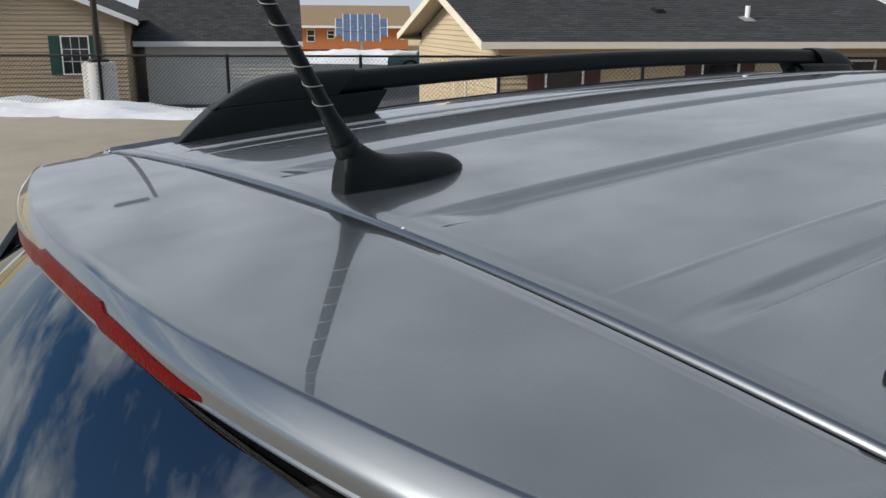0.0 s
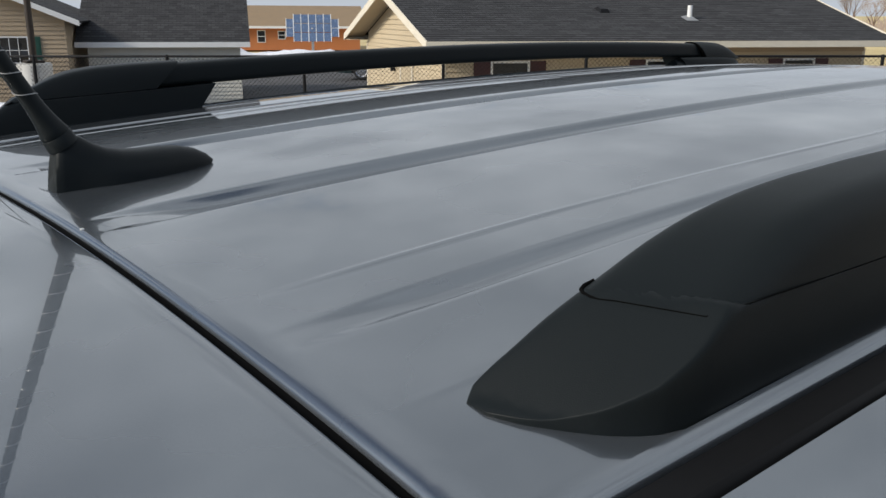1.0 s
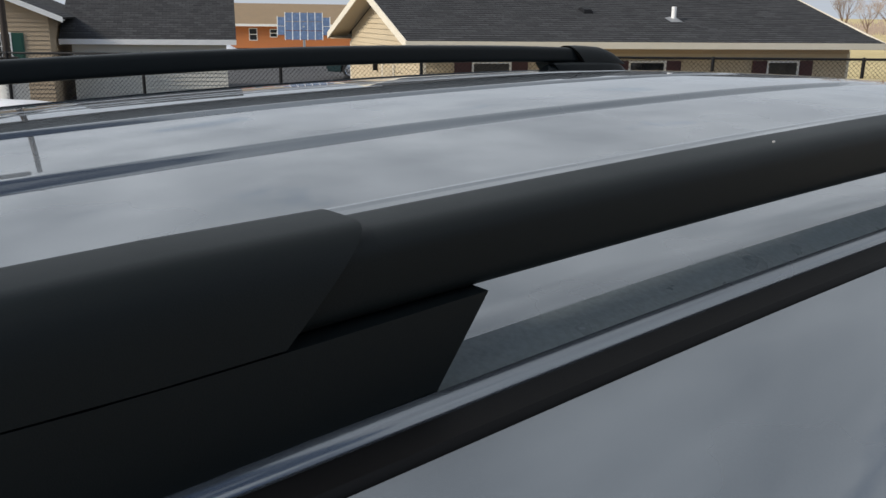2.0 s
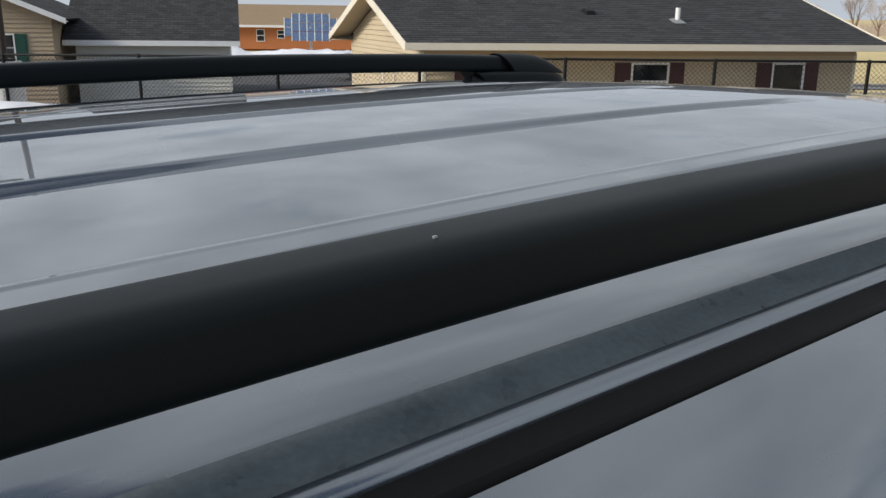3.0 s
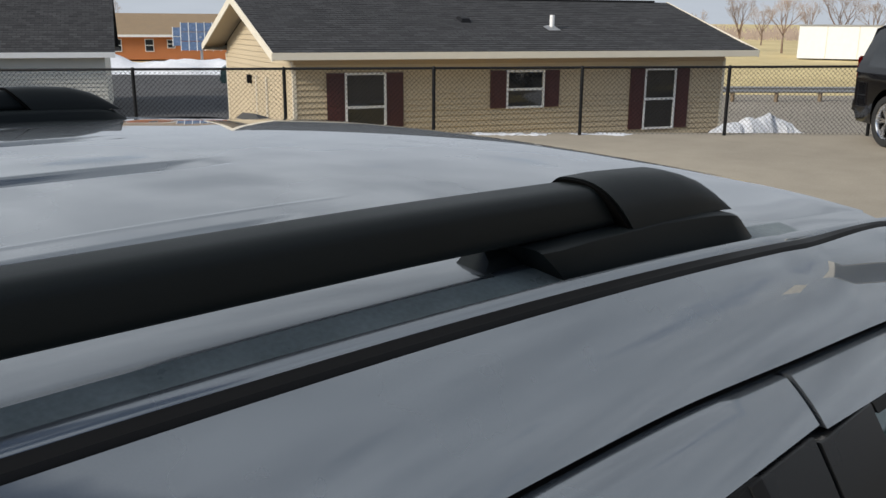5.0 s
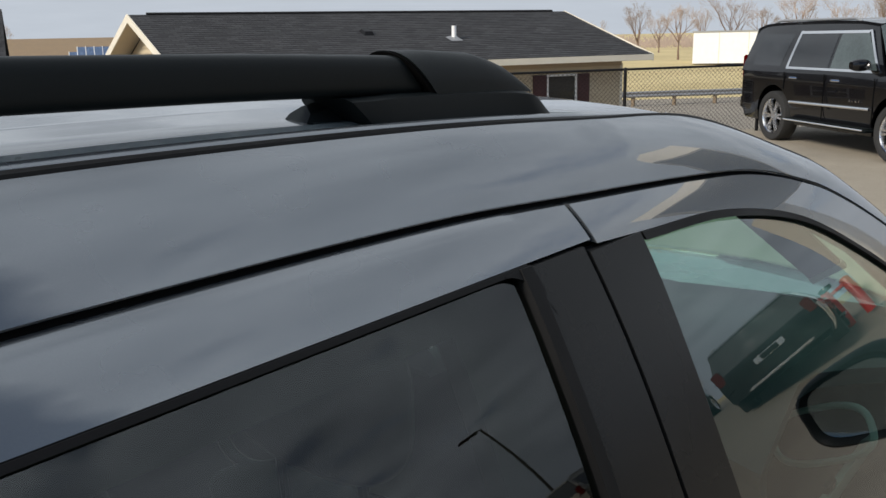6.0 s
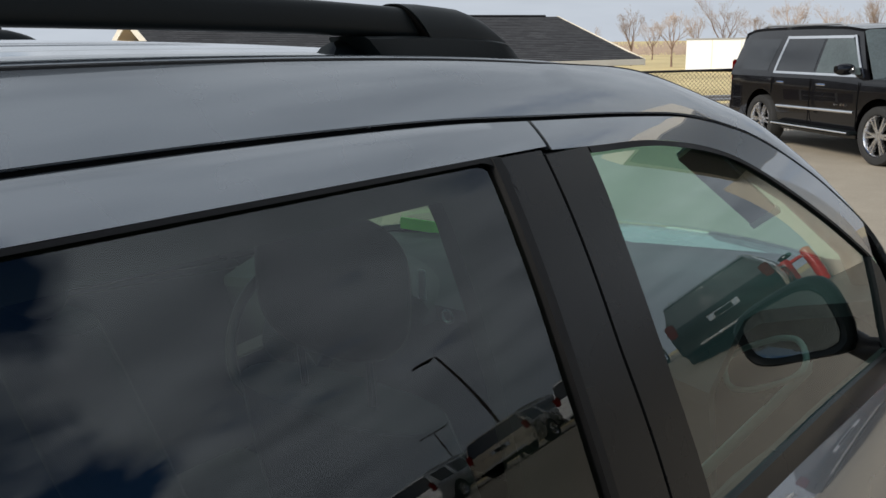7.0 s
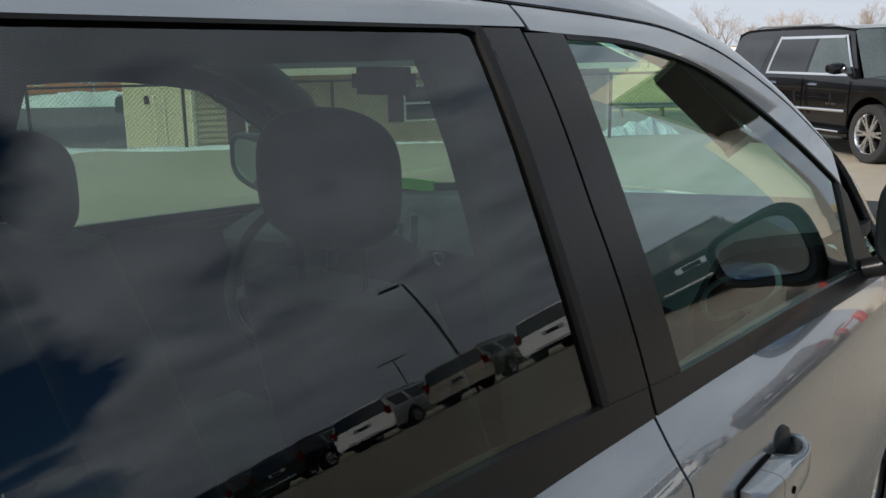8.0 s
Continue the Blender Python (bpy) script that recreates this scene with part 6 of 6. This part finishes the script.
def suv(name, at, turn, paint, label, group="parked SUVs", detail=True):
    """A large SUV, 5.2 m long, nose along its own +x."""
    t = new(name)
    t.empty_display_size = 0.1
    ORIGIN[t] = Vector((0, 0, 0))
    tagged(t, label, "car", group)
    L0, L1 = -2.56, 2.60

    def hw(z, x):
        base = curve_at([(0.3, 0.94), (0.5, 1.0), (0.9, 1.02), (1.18, 0.985), (1.7, 0.80), (1.9, 0.70)])(z)
        return base - 0.12 * smooth01(1.9, 2.65, x) - 0.05 * smooth01(-2.0, -2.6, x)

    def arch(x):
        z = 0.30
        for xa in (-1.49, 1.46):
            d = abs(x - xa)
            if d < 0.50:
                z = max(z, 0.40 + math.sqrt(0.25 - d * d))
        return z
    top = curve_at([(-2.6, 1.10), (1.05, 1.12), (1.3, 1.15), (2.0, 1.12), (2.45, 1.03), (2.6, 0.85)])
    for s in (-1, 1):
        rows = [[(x, s * hw(arch(x) + (top(x) - arch(x)) * k / 11, x), arch(x) + (top(x) - arch(x)) * k / 11) for k in range(12)] for x in span(L0, L1, 90)]
        part("body_side", slab(rows, (0, -s * 0.03, 0)), paint, t)
    rows = [[(x + 0.08 * (1 - v * v), v * (hw(1.1, x) - 0.01), top(x) + 0.05 * (1 - v ** 4)) for v in span(-1, 1, 15)] for x in span(1.1, 2.5, 14)]
    part("bonnet", slab(rows, (0, 0, -0.03)), paint, t)
    roofz = curve_at([(-2.5, 1.80), (-2.2, 1.865), (-1, 1.885), (0.2, 1.87), (0.6, 1.83)])
    # greenhouse
    for s in (-1, 1):
        rows = []
        for x in span(-2.48, 0.62, 40):
            rows.append([(x + 0.55 * (1 - k) * smooth01(-0.2, 0.62, x) - 0.10 * (1 - k) * smooth01(-2.0, -2.5, x), s * (0.985 + (0.74 - 0.985) * k ** 1.2), 1.10 + (roofz(x) - 0.03 - 1.10) * k) for k in span(0, 1, 10)])
        part("cabin_side", slab(rows, (0, -s * 0.03, 0)), paint, t)

        def pane(x0, x1, x0b, x1b, z0=1.20, z1=1.70, off=0.004):
            rows = []
            for f in span(0, 1, 8):
                row = []
                for k in span(0, 1, 6):
                    z = z1 + (z0 - z1) * k
                    x = (x0 + (x0b - x0) * k) + ((x1 + (x1b - x1) * k) - (x0 + (x0b - x0) * k)) * f
                    kk = (z - 1.10) / (1.85 - 1.10)
                    row.append((x, s * (0.985 + (0.74 - 0.985) * kk ** 1.2 + off), z))
                rows.append(row)
            return slab(rows, (0, -s * 0.008, 0))
        for nm, q in (("front_window", (-0.10, 0.50, -0.10, 0.98)), ("side_window", (-1.10, -0.16, -1.16, -0.16)), ("side_window", (-2.25, -1.30, -2.25, -1.42))):
            part(nm, pane(*q), WINDOW_PALE if nm == "front_window" and detail else WINDOW_DARK, t, "dark side window")
        tr = bmesh.new()
        for q in ((-1.16, -1.10, -1.24, -1.18, 1.17, 1.745), (0.50, 0.545, 0.98, 1.03, 1.17, 1.745), (-1.13, 0.52, -1.13, 0.50, 1.70, 1.74), (-1.22, 1.02, -1.22, 1.02, 1.165, 1.20)):
            piece = pane(q[0], q[1], q[2], q[3], q[4], q[5], 0.010)
            me = bpy.data.meshes.new("tmp")
            piece.to_mesh(me)
            piece.free()
            tr.from_mesh(me)
            bpy.data.meshes.remove(me)
        part("window_trim", tr, CHROME, t, "chrome window trim")
        for hx in (-0.98, 0.10):
            part("door_handle", tube([(hx - 0.11, s * 1.00, 1.03), (hx, s * 1.045, 1.035), (hx + 0.11, s * 1.00, 1.03)], 0.018, 8), CHROME, t, "chrome door handle")
        part("side_molding", tube([(-0.98, s * 1.032, 0.66), (0.95, s * 1.032, 0.68)], 0.024, 8), CHROME, t, "bright side molding")
        part("running_board", box(-1.0, 0.98, s * 1.02 - 0.09, s * 1.02 + 0.09, 0.36, 0.42, 0.02), BLACK_PLASTIC, t, "black running board")
        part("board_trim", tube([(-0.98, s * 1.115, 0.395), (0.96, s * 1.115, 0.395)], 0.014, 6), CHROME, t)
        part("roof_rack", tube([(-2.1, s * 0.68, 1.875), (-1.95, s * 0.68, 1.912), (0.0, s * 0.68, 1.905), (0.15, s * 0.68, 1.865)], 0.020, 8), STEEL, t, "bright roof rack")
        pod = []
        for f in span(0, 1, 9):
            k = math.sin(math.pi * (0.08 + 0.84 * f)) ** 0.4
            pod.append([(0.80 + 0.085 * k * math.copysign(abs(math.cos(a)) ** 0.7, math.cos(a)), s * (0.99 + 0.27 * f), 1.275 + 0.085 * k * math.copysign(abs(math.sin(a)) ** 0.7, math.sin(a))) for a in [math.tau * q / 16 for q in range(16)]])
        part("door_mirror", loft(pod), paint, t, "black door mirror")
        part("tail_light", box(-2.625, -2.56, s * 0.87 - 0.08, s * 0.87 + 0.08, 0.98, 1.36, 0.02), RED_LENS, t, "red tail light")
        part("headlight", box(2.30, 2.56, s * 0.80 - 0.12, s * 0.80 + 0.12, 0.86, 1.03, 0.04), CLEAR, t)
        part("pillar_gap", box(-0.145, -0.133, s * 1.023 - 0.004, s * 1.023 + 0.004, 0.45, 1.12), GAP_BLACK, t)
        part("pillar_gap", box(-1.20, -1.188, s * 1.023 - 0.004, s * 1.023 + 0.004, 0.85, 1.12), GAP_BLACK, t)
        part("pillar_gap", box(0.99, 1.002, s * 1.022 - 0.004, s * 1.022 + 0.004, 0.45, 1.10), GAP_BLACK, t)
        if s < 0:
            for k, w in enumerate((0.05, 0.03, 0.04, 0.035)):
                part("badge", box(0.50 + 0.07 * k, 0.50 + 0.07 * k + w, -1.045, -1.02, 0.755, 0.785, 0.004), CHROME, t)
    rows = [[(x, v * 0.75, roofz(x) + 0.0 + 0.02 * (1 - v * v)) for v in span(-1, 1, 13)] for x in span(-2.52, 0.66, 30)]
    part("roof", slab(rows, (0, 0, -0.04)), paint, t)
    rows = [[(0.64 + 0.58 * k + 0.12 * (1 - v * v), v * (0.74 + 0.22 * k), 1.82 - 0.68 * k) for v in span(-1, 1, 13)] for k in span(0, 1, 6)]
    part("windscreen", slab(rows, (-0.01, 0, 0)), WINDOW_PALE if detail else WINDOW_DARK, t, "dark windscreen")
    rows = [[(-2.50 - 0.09 * k - 0.03 * (1 - v * v), v * (0.76 + 0.14 * k), 1.78 - 0.60 * k) for v in span(-1, 1, 13)] for k in span(0, 1, 6)]
    part("rear_window", slab(rows, (0.02, 0, 0)), WINDOW_DARK, t, "dark rear window")
    rows = [[(x - 0.03 * (1 - v * v), v * w, z) for v in span(-1, 1, 13)] for x, w, z in ((-2.595, 0.92, 1.18), (-2.60, 0.95, 1.0), (-2.58, 0.96, 0.70))]
    part("tailgate", slab(rows, (0.04, 0, 0)), paint, t)
    part("rear_bumper", box(-2.68, -2.42, -0.95, 0.95, 0.42, 0.70, 0.05), paint, t)
    part("bumper_chrome", box(-2.70, -2.66, -0.60, 0.60, 0.46, 0.52, 0.01), CHROME, t)
    part("plate_recess", box(-2.66, -2.61, -0.28, 0.28, 0.86, 1.02, 0.01), CHROME, t, "bright plate surround")
    part("plate", box(-2.672, -2.655, -0.16, 0.16, 0.87, 1.0, 0.004), RUBBER, t)
    part("front_bumper", box(2.40, 2.66, -0.86, 0.86, 0.36, 0.66, 0.06), paint, t)
    part("grille", box(2.48, 2.63, -0.62, 0.62, 0.68, 1.0, 0.04), CHROME, t)
    part("underbody", box(-2.4, 2.4, -0.84, 0.84, 0.28, 0.9, 0.05), GAP_BLACK, t)
    for x in (-1.49, 1.46):
        for s in (-1, 1):
            turn_w = pose(x, s * 0.90, 0.40, 90 * (1 if s < 0 else -1), 0, 0)
            wh = part("wheel", lathe([(0.27, -0.13), (0.38, -0.135), (0.398, -0.11), (0.40, 0), (0.398, 0.10), (0.385, 0.125), (0.31, 0.135), (0.285, 0.12)], 44, turn_w), TYRE, t, "black tyre")
            if detail:
                part("rim", lathe([(0.285, 0.10), (0.275, 0.118), (0.262, 0.10), (0.258, 0.02), (0.258, -0.1)], 44, turn_w), RIM, wh, "polished alloy rim")
                part("brake_disc", lathe([(0.0001, 0.02), (0.19, 0.02), (0.19, 0.0)], 24, turn_w), GAP_BLACK, wh)
                part("hub_cap", lathe([(0.0001, 0.10), (0.045, 0.098), (0.06, 0.08), (0.06, 0.03)], 18, turn_w), RIM, wh)
                for k in range(6):
                    for e in (-8, 8):
                        part("spoke", loft([[(0.04, -0.022, 0.06), (0.04, 0.022, 0.06), (0.04, 0.018, 0.098), (0.04, -0.018, 0.098)], [(0.268, -0.016, 0.065), (0.268, 0.016, 0.065), (0.268, 0.012, 0.108), (0.268, -0.012, 0.108)]]), RIM, wh).data.transform(turn_w @ pose(0, 0, 0, 0, 0, 60 * k + e))
            else:
                part("rim", lathe([(0.0001, 0.09), (0.10, 0.09), (0.26, 0.07), (0.285, 0.11)], 30, turn_w), RIM, wh, "polished alloy rim")
    t.matrix_basis = pose(at[0], at[1], at[2], 0, 0, turn)
    return t


# nearest wheels of the black SUV stand at (15.95, 3.77) and (13.91, 1.39) on its right side
heading = math.degrees(math.atan2(1.39 - 3.77, 13.91 - 15.95))
hx, hy = math.cos(radians(heading)), math.sin(radians(heading))
cx, cy = (15.95 + 13.91) / 2 - hy * 0.98, (3.77 + 1.39) / 2 + hx * 0.98
suv("black_suv", (cx, cy, 0), heading, SUV_BLACK, "glossy black large SUV with chrome wheels parked on the lot", "parked SUVs")
ROW = (("white_suv", 18.3, -18.5, SUV_WHITE, "white large SUV parked in a row across the lot"), ("champagne_suv", 19.2, -15.6, SUV_BEIGE, "champagne large SUV parked in a row across the lot"),
       ("white_suv", 19.9, -12.9, SUV_WHITE, "white large SUV parked in a row across the lot"), ("black_suv", 17.4, -21.4, SUV_BLACK, "black large SUV parked in a row across the lot"),
       ("gray_suv", 16.8, -24.3, SUV_GRAY, "dark gray large SUV parked in a row across the lot"), ("black_suv", 16.2, -27.2, SUV_BLACK, "black large SUV parked in a row across the lot"),
       ("black_suv", 16.3, -7.4, SUV_BLACK, "black large SUV parked across the lane"))
for nm, x, y, paint, lab in ROW:
    suv(nm, (x, y, 1.0 * smooth01(-4.0, -10.0, y) + 0.005), -20, paint, lab, "row of SUVs", False)
suv("teal_suv", (25.8, 34.6, -1.31), 140, TEAL, "dark teal vehicle parked behind the houses", "distant cars", False)


def build_red_rack():
    t = thing("red_bollards", (18.3, -7.05, 0.5), "pair of red steel posts on the lot", "bollard")
    for dx, dy in ((0, 0), (0.22, 0.42)):
        part("post", lathe([(0.0001, 0), (0.11, 0), (0.11, 1.28), (0.07, 1.34), (0.0001, 1.35)], 16, Matrix.Translation((18.3 + dx, -7.05 + dy, 0.5))), RED_PAINT, t)
    part("crossbar", tube([(18.3, -7.05, 1.65), (18.52, -6.63, 1.65)], 0.06, 8), RED_PAINT, t)
    c = thing("entrance_canopy", (19.85, -6.5, 0.4), "dark-bottomed entrance canopy on a pale column", "canopy")
    part("column", box(19.5, 20.2, -6.85, -6.15, 0.3, 5.25, 0.03), WHITE_TRIM, c, "plain pale column")
    p, q = Vector((20.3, -5.9, 5.25)), Vector((11.6, -3.25, 5.25))
    along = (q - p).normalized()
    out = Vector((-along.y, along.x, 0))
    up = Vector((0, 0, 0.35))

    def beam(a, b, w0, w1, z0, z1):
        ring4 = lambda m: [m + out * w0 + up * z0, m + out * w1 + up * z0, m + out * w1 + up * z1, m + out * w0 + up * z1]
        return loft([ring4(a), ring4(b)])
    part("soffit", beam(p, q, -0.75, 0.75, 0.0, 0.15), DASH, c, "dark canopy underside")
    part("deck", beam(p, q, -0.75, 0.75, 0.15, 0.9), STEEL, c)
    for k in (-1, 1):
        part("fascia", beam(p, q, k * 0.75 - 0.04, k * 0.75 + 0.04, -0.05, 1.0), WHITE_TRIM, c, "pale fascia")
    for m in (p, q):
        part("end_fascia", beam(m - along * 0.06, m + along * 0.06, -0.79, 0.79, -0.08, 1.02), WHITE_TRIM, c, "pale fascia")


build_red_rack()


# ---- bare trees ----
def bare_tree(seed, height, label, name="bare_tree", at=(0, 0, 0), spread=0.55, twigs=True):
    rnd = random.Random(seed)
    t = new(name)
    t.empty_display_size = 0.1
    ORIGIN[t] = Vector((0, 0, 0))
    tagged(t, label, "tree", "bare trees")
    trunk, crown = bmesh.new(), [[], []]

    def twig(p, q, r0, r1):
        d = (q - p).normalized()
        a = d.orthogonal().normalized()
        b = d.cross(a)
        c = len(crown[0])
        for o, r in ((p, r0), (q, r1)):
            for k in range(3):
                crown[0].append(o + a * (r * math.cos(k * 2.094)) + b * (r * math.sin(k * 2.094)))
        for k in range(3):
            j = (k + 1) % 3
            crown[1].append((c + k, c + j, c + 3 + j, c + 3 + k))

    def branch(p, d, length, r, level):
        mid = p + d * length * 0.5 + Vector((rnd.uniform(-1, 1), rnd.uniform(-1, 1), rnd.uniform(-0.3, 0.6))) * length * 0.06
        q = p + d * length + Vector((0, 0, 0.04 * length))
        if level < 3:
            tube([p, mid, q], [r, r * 0.82, r * 0.62], 6, trunk)
        else:
            twig(p, mid, r, r * 0.8)
            twig(mid, q, r * 0.8, r * 0.45)
        if level >= 6:
            return
        n = 3 if level < 4 else rnd.choice((2, 3, 3))
        if level == 0:
            n = 5
        for k in range(n):
            base = mid.lerp(q, rnd.uniform(0.2, 1.0)) if k else q
            axis = d.orthogonal().normalized()
            axis.rotate(Matrix.Rotation(rnd.uniform(0, math.tau), 3, d))
            nd = d.copy()
            nd.rotate(Matrix.Rotation(rnd.uniform(0.25, 0.85) * (spread / 0.55) * (0.5 if k == 0 else 1), 3, axis))
            nd = (nd + Vector((0, 0, 0.12))).normalized()
            branch(base, nd, length * rnd.uniform(0.58, 0.80), max(0.007, r * rnd.uniform(0.42, 0.58)), level + 1)
    branch(Vector((0, 0, -0.1)), Vector((0, 0, 1)), height * 0.28, height * 0.019, 0)
    part("trunk", trunk, BARK, t)
    me = bpy.data.meshes.new("twigs")
    me.from_pydata(crown[0], [], crown[1])
    me.materials.append(TWIG)
    c = new("crown", me)
    c.parent = t
    c["label"] = "fine bare reddish twigs"
    t.location = at
    return t


def polar(az, r, z):
    return (1.3 + r * math.cos(radians(az)), -1.1 + r * math.sin(radians(az)), z)


TREES = [bare_tree(3, 7.0, "bare wide-crowned tree beyond the road"), bare_tree(8, 6.2, "bare tree with a rounded crown beyond the road"), bare_tree(21, 6.6, "bare upright tree beyond the road", spread=0.45)]
SPOTS = [(21.0, 88, 1.15, 0), (24.1, 96, 1.10, 1), (26.6, 100, 1.05, 2), (29.2, 112, 0.75, 0), (17.2, 84, 1.15, 1), (12.6, 92, 1.15, 2), (22.6, 120, 1.0, 2), (25.3, 124, 1.0, 0), (19.2, 118, 1.1, 1), (14.6, 112, 1.1, 0), (9.5, 110, 0.95, 0), (5.0, 105, 1.0, 1), (65.5, 120, 1.0, 2), (28.2, 118, 0.5, 1), (31.0, 125, 0.6, 2),
         (-55, 60, 1.0, 0), (-31, 62, 1.0, 1), (-24.5, 48, 0.9, 2), (-62, 70, 1.1, 1)]
used = set()
for k, (az, r, sc, which) in enumerate(SPOTS):
    z = -0.9 if 0 < az < 90 else 0.0
    m = Matrix.Translation(polar(az, r, z)) @ pose(0, 0, 0, 0, 0, 77 * k) @ Matrix.Diagonal((sc, sc, sc, 1))
    if which not in used:
        TREES[which].matrix_basis = m
        used.add(which)
    else:
        keep = TREES[which].scale.copy()
        TREES[which].scale = (1, 1, 1)
        copy_thing(TREES[which], m)
        TREES[which].scale = keep


def build_far_woods():
    rnd = random.Random(5)
    vs, fs = [], []
    for _ in range(5200):
        az, r = rnd.uniform(2, 75), rnd.uniform(150, 190)
        x, y, z = polar(az, r, -0.7)
        h = rnd.uniform(0.8, 3.6) * (0.62 + 0.7 * noise.noise(Vector((az * 0.35, 0, 0))))
        lean, w = rnd.uniform(-1.6, 1.6), rnd.uniform(0.03, 0.09)
        c = len(vs)
        px, py = -math.sin(radians(az)), math.cos(radians(az))
        for q, ww, zz in ((0, w, 0), (0.5, w * 1.4, h * 0.55), (1, 0.03, h)):
            vs += [(x + px * (lean * q - ww), y + py * (lean * q - ww), z + zz), (x + px * (lean * q + ww), y + py * (lean * q + ww), z + zz), (x + px * lean * q + 0.4 * ww, y + py * lean * q, z + zz)]
        for b in (0, 3):
            for k in range(3):
                j = (k + 1) % 3
                fs.append((c + b + k, c + b + j, c + b + 3 + j, c + b + 3 + k))
    me = bpy.data.meshes.new("woods")
    me.from_pydata(vs, [], fs)
    me.materials.append(TWIG)
    tagged(new("far_woods", me), "reddish brown bare woods on the horizon", "woods", kind="stuff")


build_far_woods()
